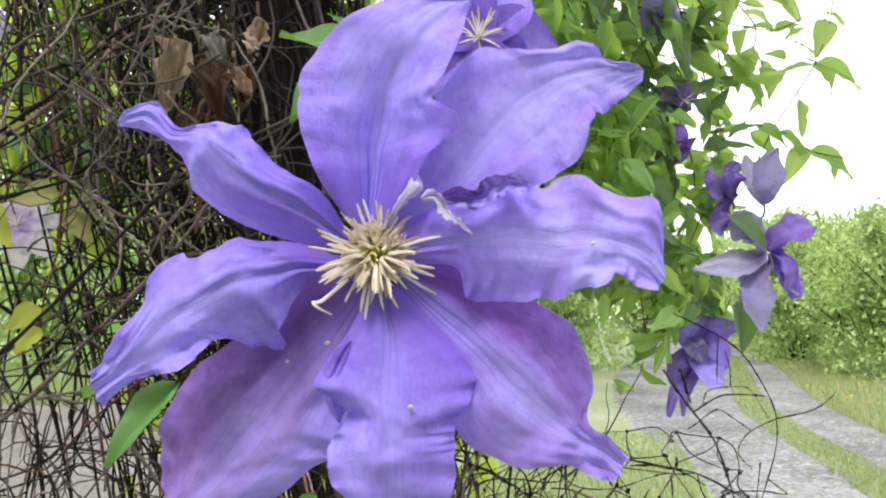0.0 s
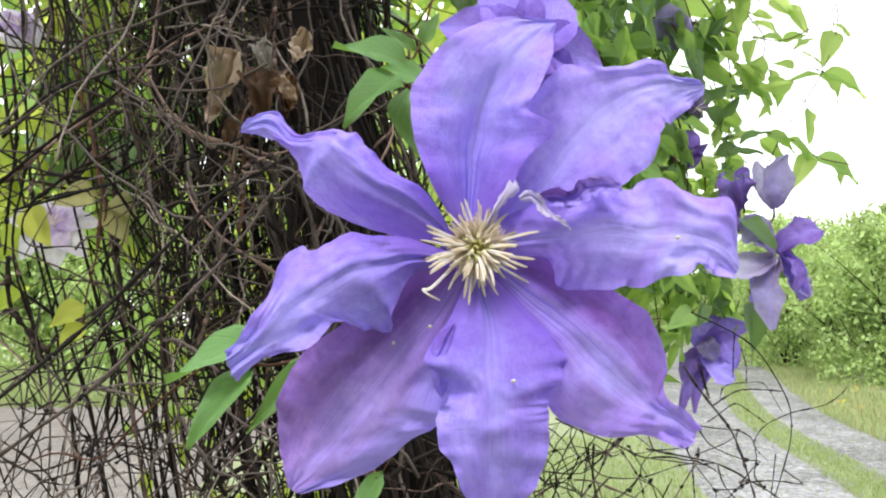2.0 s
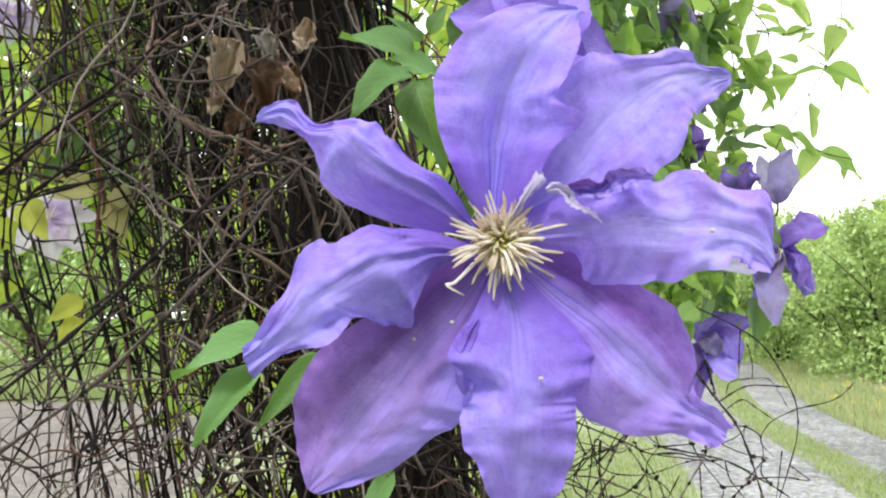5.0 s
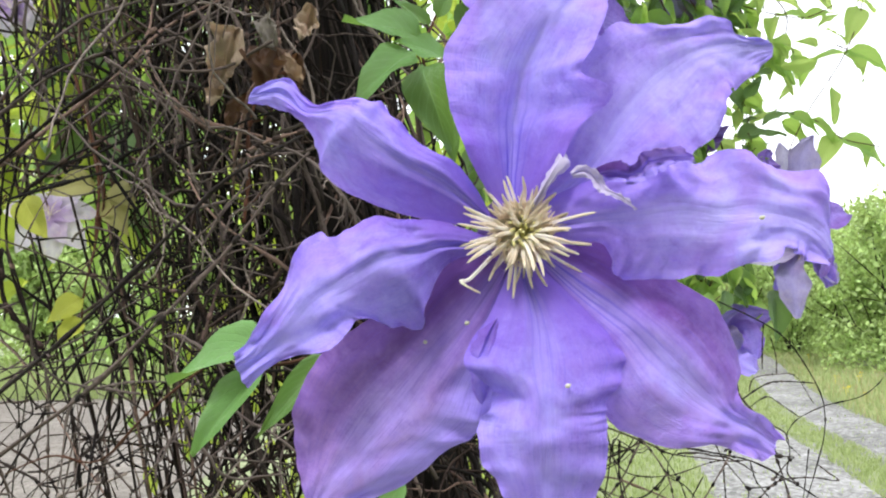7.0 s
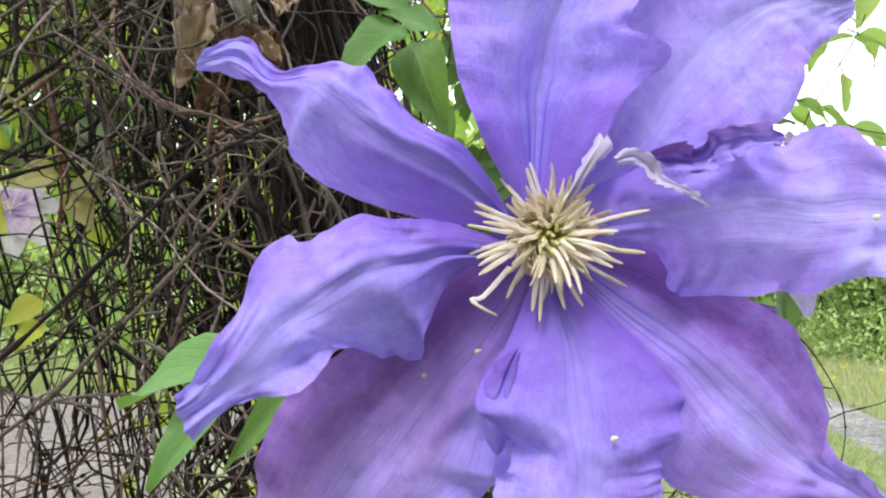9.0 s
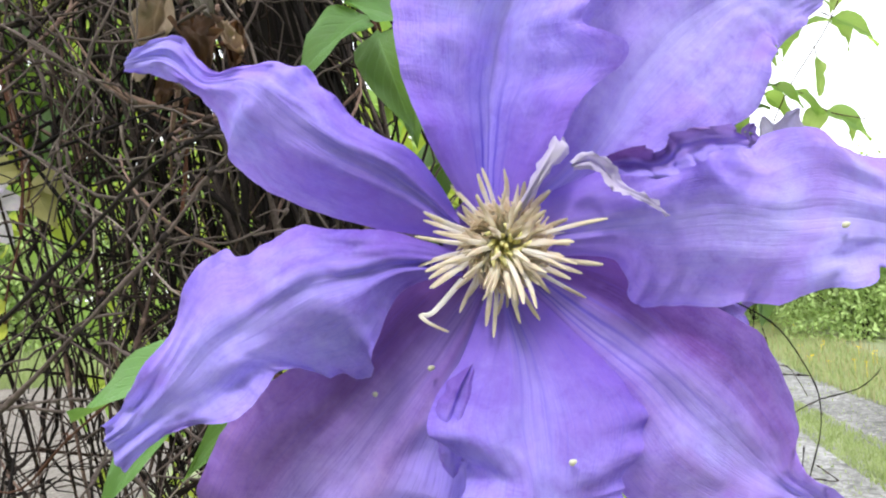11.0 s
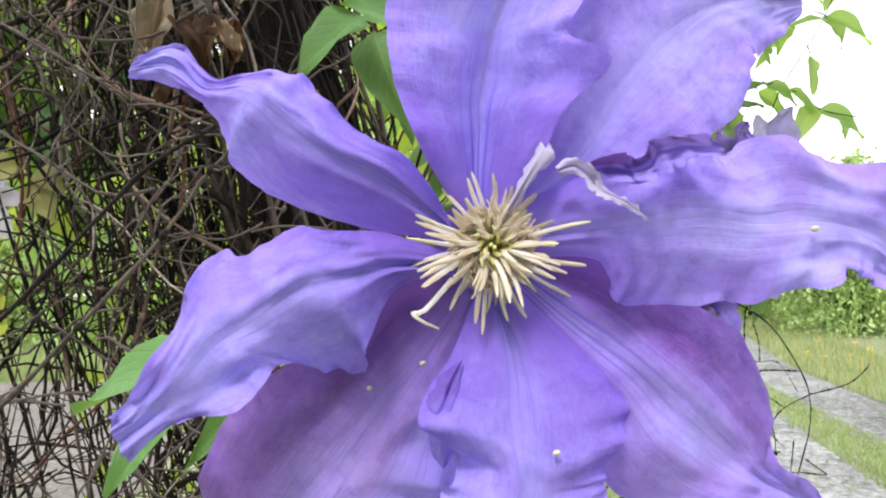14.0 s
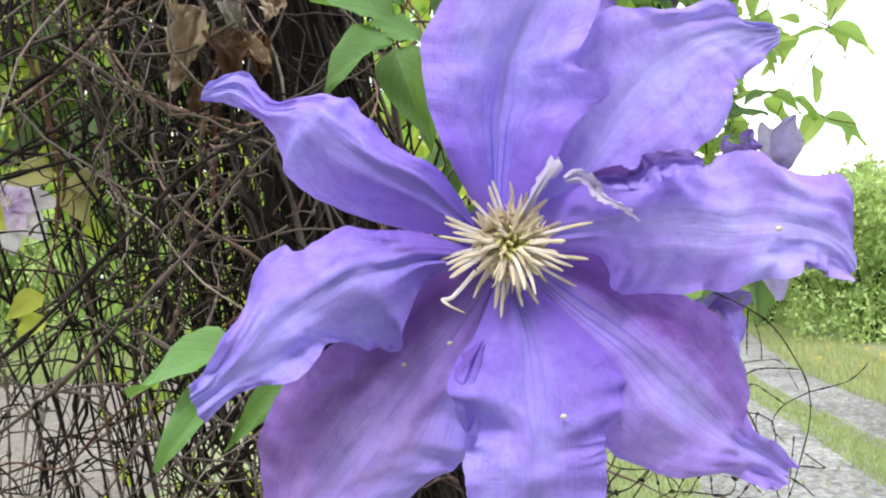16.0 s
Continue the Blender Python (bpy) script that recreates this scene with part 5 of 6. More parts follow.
stem(((0.224, 0.610, 1.286), (0.228, 0.610, 1.271), (0.241, 0.610, 1.255)), 0.00047, DARK_TWIG, "thin hanging dry twig", seed=82, spurs=False)
stem(((0.206, 0.600, 1.300), (0.203, 0.600, 1.289), (0.183, 0.600, 1.258)), 0.00078, DARK_TWIG, "dry hanging twig of last year", seed=83, spurs=False)
stem(((0.124, 0.600, 1.304), (0.123, 0.600, 1.280), (0.126, 0.600, 1.258)), 0.00078, DARK_TWIG, "dry upright twig of last year", seed=84, spurs=False)
stem(((0.143, 0.590, 1.310), (0.136, 0.587, 1.305), (0.123, 0.583, 1.283), (0.106, 0.580, 1.262)), 0.00086, DARK_TWIG, "dry slanting twig of last year", seed=85, spurs=False)
stem(((0.116, 0.600, 1.296), (0.130, 0.600, 1.280), (0.159, 0.600, 1.278), (0.189, 0.600, 1.287), (0.203, 0.600, 1.289)), 0.00055, DARK_TWIG, "thin dry twig running sideways", seed=86, spurs=False)
stem(((0.138, 0.600, 1.304), (0.146, 0.600, 1.298), (0.159, 0.600, 1.277), (0.163, 0.600, 1.258)), 0.00070, DARK_TWIG, "dry hanging twig of last year", seed=87, spurs=False)
stem(((0.159, 0.600, 1.277), (0.172, 0.600, 1.270), (0.181, 0.600, 1.258)), 0.00047, DARK_TWIG, "thin hanging dry twig", seed=88, spurs=False)
stem(((0.207, 0.620, 1.281), (0.208, 0.620, 1.253)), 0.00055, DARK_TWIG, "thin hanging dry twig", seed=89, spurs=False)
stem(((0.291, 0.660, 1.286), (0.288, 0.660, 1.267), (0.284, 0.660, 1.243)), 0.00047, DARK_TWIG, "thin upright dry twig", seed=90, spurs=False)


# ---- leaves ----
def leaf_geo(seed, ratio, fold, arch, long=9, wide=6):
    """A pointed oval leaf of length 1 along +y, its upper face towards +z."""
    g, rows = Geo(), []
    for i in range(long + 1):
        u = i / long
        half = ratio * (math.sin(math.pi * u**0.72) ** 0.85 * (1 - 0.35 * u) + 0.012)
        row = []
        for j in range(wide + 1):
            s = 2 * j / wide - 1
            z = fold * abs(s) * half * 2 - arch * (u - 0.25) ** 2 + 0.10 * noise.noise(Vector((u * 4, s * 1.5, seed * 3.7))) * (0.3 + abs(s)) + 0.05 * s * math.sin(5 * u + seed)
            row.append(((s * half, u + 0.02 * abs(s) * math.sin(9 * u + seed), z), (u, j / wide)))
        rows.append(row)
    g.grid(rows)
    return g


SHAPES = [leaf_geo(s, 0.24 + 0.03 * (s % 3), 0.16 + 0.06 * (s % 4), 0.16 + 0.10 * (s % 3)) for s in range(6)]
stalk = Geo()
stalk.tube([(0, 0.03, 0.002), (0, -0.04, 0.008), (0.006, -0.12, 0.006), (0.02, -0.22, -0.01)], [0.010, 0.013, 0.012, 0.013], 5)
PETIOLE = stalk.mesh("petiole", RED_STEM)
LEAF_MESH = {mat: [s.mesh("leaf", mat) for s in SHAPES] for mat in (LEAF, NEAR_LEAF, DEEP_LEAF, LEAF_YELLOW, BRIGHT_LEAF, SKY_LEAF, LEAF_PALE)}


def leaf_from(parent, base, tip, face=(0, -1, 0.35), mat=LEAF, shape=0, wide=1.0):
    base, tip, face = Vector(base), Vector(tip), Vector(face)
    y = (tip - base).normalized()
    z = (face - y * face.dot(y)).normalized()
    x = y.cross(z)
    m = Matrix((x, y, z)).transposed().to_4x4()
    m.translation = base
    k = (tip - base).length
    blade = part("leaf", LEAF_MESH[mat][shape % 6], None, parent, m=parent.matrix_basis.inverted() @ m @ Matrix.Diagonal((k * wide, k, k, 1)))
    part("petiole", PETIOLE, None, blade, "thin brown leaf stalk")


spray = thing("leaf_spray", pose(-0.017, 0.475, 1.563), "fresh green clematis leaves on a short shoot", "leaf spray", "leaf sprays")
for base, tip, face, shape, wide in (
        ((-0.015, 0.472, 1.567), (-0.061, 0.458, 1.579), (0.1, -1, 0.6), 1, 1.05), ((-0.019, 0.464, 1.557), (-0.056, 0.450, 1.527), (0, -1, 0.5), 2, 1.05),
        ((-0.017, 0.474, 1.553), (-0.001, 0.462, 1.499), (-0.2, -1, 0.2), 2, 1.0), ((-0.001, 0.450, 1.547), (-0.028, 0.438, 1.556), (0.2, -1, 0.5), 4, 1.2),
        ((-0.011, 0.480, 1.579), (-0.034, 0.468, 1.592), (0, -1, 0.3), 0, 0.75), ((0.000, 0.490, 1.518), (0.003, 0.480, 1.490), (0, -1, 0), 3, 0.9),
        ((-0.006, 0.487, 1.586), (0.004, 0.482, 1.606), (0, -1, 0.2), 5, 1.0)):
    leaf_from(spray, base, tip, face, NEAR_LEAF, shape, wide)
g = Geo()
inv = spray.matrix_basis.inverted()
g.tube([inv @ Vector(spline([(0.001, 0.500, 1.626), (-0.009, 0.485, 1.581), (-0.017, 0.475, 1.563), (-0.009, 0.500, 1.541), (0.002, 0.550, 1.526), (-0.017, 0.680, 1.514)], i / 12)) for i in range(13)], [0.0009] * 13, 5)
part("shoot", g, RED_STEM, spray, "thin brown shoot")

spray = thing("leaf_spray", pose(-0.087, 0.380, 1.378), "three broad green clematis leaves hanging from a stalk", "leaf spray", "leaf sprays")
for base, tip, face, shape, wide in (
        ((-0.083, 0.377, 1.390), (-0.130, 0.364, 1.375), (0.1, -0.75, 1.0), 1, 0.95), ((-0.089, 0.379, 1.376), (-0.119, 0.366, 1.339), (-0.3, -1, 0.3), 3, 1.0),
        ((-0.057, 0.385, 1.382), (-0.091, 0.372, 1.345), (0.25, -1, 0.5), 1, 0.55), ((-0.022, 0.372, 1.326), (-0.040, 0.362, 1.300), (0, -1, 0.3), 0, 0.75)):
    leaf_from(spray, base, tip, face, NEAR_LEAF, shape, wide)
g = Geo()
inv = spray.matrix_basis.inverted()
g.tube([inv @ Vector(spline([(-0.087, 0.380, 1.378), (-0.081, 0.388, 1.377), (-0.061, 0.390, 1.381), (-0.058, 0.430, 1.375), (-0.070, 0.550, 1.348), (-0.118, 0.730, 1.284)], i / 12)) for i in range(13)], [0.0010] * 13, 5)
g.tube([inv @ Vector(spline([(-0.058, 0.430, 1.375), (-0.035, 0.388, 1.345), (-0.025, 0.370, 1.323)], i / 6)) for i in range(7)], [0.0008] * 7, 5)
part("shoot", g, RED_STEM, spray, "reddish leaf stalk")

spray = thing("leaf_spray", pose(*(-0.318, 0.673, 1.401)), "small bright yellow-green leaves in the thicket", "leaf spray", "leaf sprays")
for base, tip, shape, mat in (((-0.315, 0.671, 1.417), (-0.343, 0.663, 1.397), 1, BRIGHT_LEAF), ((-0.315, 0.673, 1.399), (-0.335, 0.665, 1.378), 2, BRIGHT_LEAF),
                              ((-0.405, 0.733, 1.516), (-0.385, 0.736, 1.475), 2, BRIGHT_LEAF), ((-0.335, 0.732, 1.528), (-0.378, 0.722, 1.517), 1, LEAF_PALE),
                              ((-0.318, 0.732, 1.526), (-0.295, 0.724, 1.502), 2, LEAF_PALE), ((-0.324, 0.733, 1.513), (-0.302, 0.726, 1.477), 4, LEAF_PALE)):
    leaf_from(spray, base, tip, (0.1, -1, 0.25), mat, shape, 1.25)
g = Geo()
inv = spray.matrix_basis.inverted()
g.tube([inv @ Vector(spline([(-0.327, 0.706, 1.360), (-0.318, 0.677, 1.411), (-0.326, 0.717, 1.470), (-0.329, 0.737, 1.527), (-0.374, 0.784, 1.613)], i / 12)) for i in range(13)], [0.0009] * 13, 5)
part("shoot", g, RED_STEM, spray)


def vine(name, label, runs, count, jitter, seed, size, mats, face, group="leafy vines"):
    """A climbing stem with leaves in opposite pairs strung along its runs."""
    rng = random.Random(seed)
    ob = thing(name, pose(*runs[0][0]), label, "vine", group)
    inv = ob.matrix_basis.inverted()
    for run in runs:
        g = Geo()
        g.tube([inv @ Vector(spline(run, i / 20)) for i in range(21)], [0.0012 - 0.00003 * i for i in range(21)], 5)
        part("stem", g, RED_STEM, ob)
    for k in range(count):
        run = runs[k % len(runs)]
        p = Vector(spline(run, rng.random()))
        base = p + Vector((rng.gauss(0, jitter), rng.gauss(0, jitter * 0.6), rng.gauss(0, jitter)))
        way = Vector((rng.gauss(0, 0.6), rng.gauss(-0.2, 0.35), rng.gauss(-0.55, 0.55))).normalized()
        leaf_from(ob, base, base + way * size * rng.uniform(0.6, 1.25), (rng.gauss(face[0], 0.5), rng.gauss(face[1], 0.4), rng.gauss(face[2], 0.5)),
                  mats[k % len(mats)], rng.randrange(6), rng.uniform(0.72, 1.02))
    return ob


vine("clematis_vine", "leafy green clematis vine hanging beside the post", (
    ((0.153, 0.885, 1.834), (0.179, 0.853, 1.738), (0.211, 0.862, 1.634), (0.237, 0.873, 1.518), (0.251, 0.865, 1.386)),
    ((0.221, 0.912, 1.862), (0.248, 0.891, 1.766), (0.282, 0.899, 1.679), (0.296, 0.889, 1.560), (0.270, 0.879, 1.454)),
    ((0.103, 0.867, 1.811), (0.143, 0.875, 1.719), (0.183, 0.886, 1.600), (0.203, 0.895, 1.494))), 290, 0.046, 41, 0.053, (LEAF, DEEP_LEAF, LEAF), (0, -1, 0.4))
vine("clematis_vine", "backlit light green clematis shoots against the sky", (
    ((0.274, 0.903, 1.850), (0.326, 0.899, 1.791), (0.350, 0.894, 1.726), (0.356, 0.901, 1.652), (0.335, 0.887, 1.587)),
    ((0.357, 0.903, 1.850), (0.374, 0.899, 1.784), (0.401, 0.903, 1.743), (0.388, 0.908, 1.689))), 64, 0.028, 42, 0.041, (LEAF, SKY_LEAF), (0, -1, 0.3))
vine("clematis_vine", "light green clematis leaves round the wilting flowers", (
    ((0.298, 0.915, 1.834), (0.326, 0.922, 1.750), (0.354, 0.930, 1.667), (0.353, 0.918, 1.579), (0.312, 0.896, 1.488)),
    ((0.276, 0.940, 1.772), (0.315, 0.941, 1.656), (0.330, 0.929, 1.561), (0.289, 0.898, 1.461))), 84, 0.030, 47, 0.040, (LEAF, SKY_LEAF), (0, -1, 0.3))
vine("clematis_vine", "green clematis leaves hanging low behind the open flower", (
    ((0.207, 0.939, 1.562), (0.237, 0.924, 1.511), (0.268, 0.918, 1.463), (0.279, 0.913, 1.402)), ((0.260, 0.931, 1.547), (0.295, 0.916, 1.490), (0.309, 0.920, 1.443), (0.269, 0.905, 1.382))),
    70, 0.030, 48, 0.045, (LEAF, DEEP_LEAF, LEAF), (0, -1, 0.3))
shoot = thing("clematis_shoot", pose(*(0.404, 0.904, 1.625)), "thin clematis shoot with few light green leaves", "vine", "leafy vines")
inv = shoot.matrix_basis.inverted()
for run in (((0.328, 0.874, 1.505), (0.375, 0.890, 1.554), (0.417, 0.904, 1.625), (0.470, 0.907, 1.702), (0.496, 0.910, 1.774), (0.487, 0.915, 1.834)),
            ((0.398, 0.903, 1.628), (0.438, 0.904, 1.615), (0.458, 0.906, 1.598), (0.497, 0.897, 1.586)), ((0.312, 0.900, 1.770), (0.374, 0.902, 1.750), (0.422, 0.903, 1.743), (0.456, 0.902, 1.757))):
    g = Geo()
    g.tube([inv @ Vector(spline(run, i / 16)) for i in range(17)], [0.0007] * 17, 5)
    part("stem", g, RED_STEM, shoot)
for base, tip, mat, shape in (((0.398, 0.903, 1.628), (0.430, 0.895, 1.602), LEAF, 3), ((0.417, 0.904, 1.623), (0.454, 0.896, 1.592), LEAF, 1), ((0.451, 0.905, 1.603), (0.426, 0.899, 1.561), SKY_LEAF, 2),
                              ((0.458, 0.906, 1.599), (0.507, 0.899, 1.566), LEAF, 3), ((0.485, 0.907, 1.588), (0.483, 0.899, 1.562), SKY_LEAF, 4), ((0.470, 0.907, 1.701), (0.429, 0.907, 1.695), LEAF, 3),
                              ((0.470, 0.907, 1.701), (0.492, 0.900, 1.669), SKY_LEAF, 2), ((0.471, 0.906, 1.704), (0.522, 0.899, 1.672), LEAF, 3), ((0.422, 0.903, 1.743), (0.388, 0.902, 1.750), LEAF, 1),
                              ((0.422, 0.903, 1.742), (0.456, 0.902, 1.751), LEAF, 3), ((0.489, 0.911, 1.767), (0.507, 0.902, 1.750), SKY_LEAF, 1), ((0.489, 0.911, 1.761), (0.473, 0.906, 1.712), SKY_LEAF, 2),
                              ((0.408, 0.907, 1.702), (0.417, 0.900, 1.658), LEAF, 2), ((0.388, 0.907, 1.695), (0.407, 0.900, 1.662), LEAF, 0)):
    leaf_from(shoot, base, tip, (0.1, -0.8, 0.7), mat, shape, 0.95)
vine("climbing_vine", "green leaves of a climber behind the thicket", (
    ((-0.637, 1.045, 1.502), (-0.563, 0.989, 1.571), (-0.533, 0.981, 1.652), (-0.504, 0.971, 1.769), (-0.489, 0.962, 1.872)),
    ((-0.538, 1.093, 1.532), (-0.482, 1.035, 1.618), (-0.459, 1.026, 1.718), (-0.428, 1.015, 1.834), (-0.413, 1.009, 1.903)),
    ((-0.469, 1.144, 1.521), (-0.441, 1.084, 1.628), (-0.433, 1.072, 1.757), (-0.416, 1.059, 1.903))), 170, 0.055, 43, 0.078, (LEAF_YELLOW, DEEP_LEAF, LEAF), (0, -1, 0.2))
vine("climbing_vine", "sunlit yellow-green leaves behind the dry stems", (
    ((-0.451, 1.390, 1.017), (-0.406, 1.317, 1.269), (-0.348, 1.300, 1.460), (-0.301, 1.283, 1.651), (-0.253, 1.266, 1.841)),
    ((-0.223, 1.385, 1.066), (-0.176, 1.317, 1.269), (-0.138, 1.300, 1.460), (-0.080, 1.283, 1.651)),
    ((-0.468, 1.418, 1.259), (-0.441, 1.359, 1.363), (-0.422, 1.345, 1.512), (-0.382, 1.335, 1.631))), 230, 0.06, 44, 0.055, (LEAF_YELLOW, LEAF_YELLOW, LEAF), (0, -1, 0.2))

# a deep hedge of leaves behind the thicket
hedge_wood = Geo()
small = [leaf_geo(s, 0.27, 0.12, 0.15, 5, 2) for s in range(4)]
for name, count, mat, label, x0, x1, y0, y1, z0, z1, seed, stems in (
        ("hedge_foliage", 3100, LEAF, "dense green hedge leaves behind the thicket", -3.4, 0.45, 2.4, 3.6, 1.75, 3.6, 1, 14),
        ("hedge_foliage", 2500, LEAF_YELLOW, "dense light green hedge leaves behind the thicket", -3.4, 0.45, 2.4, 3.6, 1.75, 3.6, 8, 0),
        ("hedge_foliage", 240, LEAF_YELLOW, "bright yellow-green hedge leaves", -1.9, 0.2, 1.5, 2.2, 1.62, 2.6, 2, 10),
        ("hedge_foliage", 850, LEAF_YELLOW, "yellow-green hedge leaves low behind the post", -0.42, 0.12, 1.6, 2.2, 0.3, 1.7, 3, 6),
        # leaves out of view, added to keep the sun off the dry stems
        ("vine_canopy", 1050, DEEP_LEAF, "unseen leaf canopy added over the post to shade it", -0.40, 0.42, 0.42, 1.5, 2.0, 2.45, 5, 0),
        ("vine_foliage", 260, DEEP_LEAF, "dark green leaves high behind the dry stems", -0.48, -0.08, 1.0, 1.35, 1.68, 2.3, 6, 0),
        ("vine_foliage", 110, LEAF, "light green leaves deep in the hanging vine", 0.20, 0.40, 1.02, 1.3, 1.52, 2.15, 7, 0),
        ("vine_foliage", 480, DEEP_LEAF, "green leaves behind the hanging vine", 0.02, 0.31, 1.02, 1.3, 1.48, 2.1, 4, 0)):
    rng = random.Random(seed)
    g = Geo()
    for k in range(count):
        p = Vector((rng.uniform(x0, x1), rng.uniform(y0, y1), rng.uniform(z0, z1)))
        g.add(small[k % 4], Matrix.Translation(p) @ Euler((rng.gauss(-1.9, 0.5), rng.gauss(0, 0.6), rng.gauss(0, 0.7))).to_matrix().to_4x4() @ Matrix.Scale(rng.uniform(0.045, 0.085) * (1.0 if y1 < 2.3 else 1.7), 4))
    for k in range(stems):
        x, y = rng.uniform(x0, x1), rng.uniform(y0, y1)
        hedge_wood.tube(wander(rng, (x, y, 0), (rng.gauss(0, 0.1), 0, 1), z1, 20, 0.02), [0.004] * 21, 5)
    tagged(new(name, g.mesh(name, mat)), label, "hedge", "", "stuff")

tagged(new("hedge_stems", hedge_wood.mesh("hedge_stems", TWIG)), "thin brown upright stems of the hedge", "hedge", "", "stuff")

# crumpled dead leaves caught on the post
for base, tip, wide, seed, mat, label in (
        ((-0.154, 0.560, 1.603), (-0.168, 0.548, 1.560), 1.05, 1, DEAD_LEAF, "crumpled pale tan dead leaf caught among dry stems"),
        ((-0.164, 0.562, 1.576), (-0.172, 0.552, 1.547), 0.75, 2, DEAD_LEAF, "torn pale tan dead leaf below another"),
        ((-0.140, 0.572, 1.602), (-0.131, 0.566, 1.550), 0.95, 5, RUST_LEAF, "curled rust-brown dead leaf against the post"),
        ((-0.138, 0.556, 1.611), (-0.122, 0.548, 1.590), 1.1, 6, GREY_LEAF, "small grey shrivelled dead leaf"),
        ((-0.100, 0.566, 1.626), (-0.108, 0.558, 1.592), 0.85, 3, DEAD_LEAF, "narrow tan dead leaf hanging on a stem"),
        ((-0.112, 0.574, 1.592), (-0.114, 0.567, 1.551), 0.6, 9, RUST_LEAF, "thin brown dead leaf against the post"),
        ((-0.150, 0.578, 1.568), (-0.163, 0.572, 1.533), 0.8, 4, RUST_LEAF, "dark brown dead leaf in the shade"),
        ((-0.122, 0.566, 1.588), (-0.104, 0.560, 1.566), 0.7, 8, DEAD_LEAF, "small tan dead leaf")):
    g, rows = Geo(), []
    for i in range(17):
        u = i / 16
        half = 0.30 * math.sin(math.pi * u**0.8) ** 0.7 + 0.02
        rows.append([((s * half * (1 + 0.7 * noise.noise(Vector((u * 7, 2.0 if s < 0 else 4.0, seed)))), u + 0.08 * noise.noise(Vector((s * 3, u * 3, seed * 5.0))),
                       0.9 * abs(s) ** 1.5 * half + 0.24 * math.sin(5 * u + seed) + 0.30 * noise.noise(Vector((u * 5, s * 2.5, seed * 2.0))) + 0.13 * noise.noise(Vector((u * 14, s * 7.0, seed)))), (u, s * 0.5 + 0.5)) for s in (k / 6 - 1 for k in range(13))])
    g.grid(rows)
    base, tip = Vector(base), Vector(tip)
    y = (tip - base).normalized()
    z = (Vector((0.2, -1, 0.2)) - y * Vector((0.2, -1, 0.2)).dot(y)).normalized()
    m = Matrix((y.cross(z), y, z)).transposed().to_4x4()
    m.translation = base
    k = (tip - base).length
    ob = tagged(new("dead_leaf", g.mesh("dead_leaf", mat)), label, "dead leaf", "dead leaves")
    ob.matrix_basis = m @ Matrix.Diagonal((0.82 * k * wide, 0.92 * k, 0.9 * k, 1))


# ---- the other flowers ----
def small_flower(m, count, length, width, cone, droop, mat, seed, label, stalk, stamens=14, gap=()):
    """A clematis flower that faces +z; cone bends the sepals back, droop curls their tips."""
    rng = random.Random(seed)
    ob = thing("clematis_flower", m, label, "flower", "clematis flowers")
    for k in range(count):
        if k in gap:
            continue
        a = 2 * math.pi * k / count + rng.uniform(-0.12, 0.12)
        rows = []
        c = cone + rng.uniform(-12, 12)
        for i in range(7):
            t = i / 6
            bend = radians(c + droop * t)
            x = length * t * math.cos(bend)
            z = -length * t * math.sin(bend)
            half = width * (0.22 + 0.9 * math.sin(math.pi * min(1, 0.12 + 0.88 * t) ** 0.9) ** 1.1) * (1 if i < 6 else 0.35)
            cup = 0.35 * half
            row = ()
            for s in (-1, 0, 1):
                px, py, pz = x, s * half, z + (cup if s else 0) + rng.uniform(-0.12, 0.12) * half
                row += (px * math.cos(a) - py * math.sin(a), px * math.sin(a) + py * math.cos(a), pz)
            rows.append(row)
        part("sepal", sepal(rows, seed + k * 1.7, 0.14, 0.03, 18, 12), mat, ob)
    for k in range(stamens):
        thread = part("stamen", STAMENS[k % 5], None, ob, m=pose(0, 0, 0.001, 0, 0, k * 137.5) @ pose(0.001, 0, 0, 0, -20 - 50 * (k % 3) / 2, 0) @ Matrix.Diagonal((0.75, 0.9, 0.9, 1)))
        part("anther", ANTHERS[k % 5], None, thread, "buff anther")
    inv = m.inverted()
    g = Geo()
    g.tube([inv @ Vector(spline(stalk, i / 10)) for i in range(11)], [0.0012] * 11, 5)
    part("flower_stalk", g, RED_STEM, ob, "thin brown stalk")
    return ob


def facing(p, way, spin=0):
    """A pose at p whose z axis points along way."""
    return Matrix.Translation(p) @ Vector(way).to_track_quat("Z", "Y").to_matrix().to_4x4() @ pose(0, 0, 0, 0, 0, spin)


small_flower(facing((0.055, 0.400, 1.549), (0.1, -1, 0.1), 5), 7, 5.3, 1.6, 4, 18, BLUE_VIOLET, 51, "open violet clematis flower with pale stamens", ((0.055, 0.400, 1.549), (0.057, 0.445, 1.576), (0.078, 0.578, 1.674), (0.153, 0.885, 1.834)), 26)


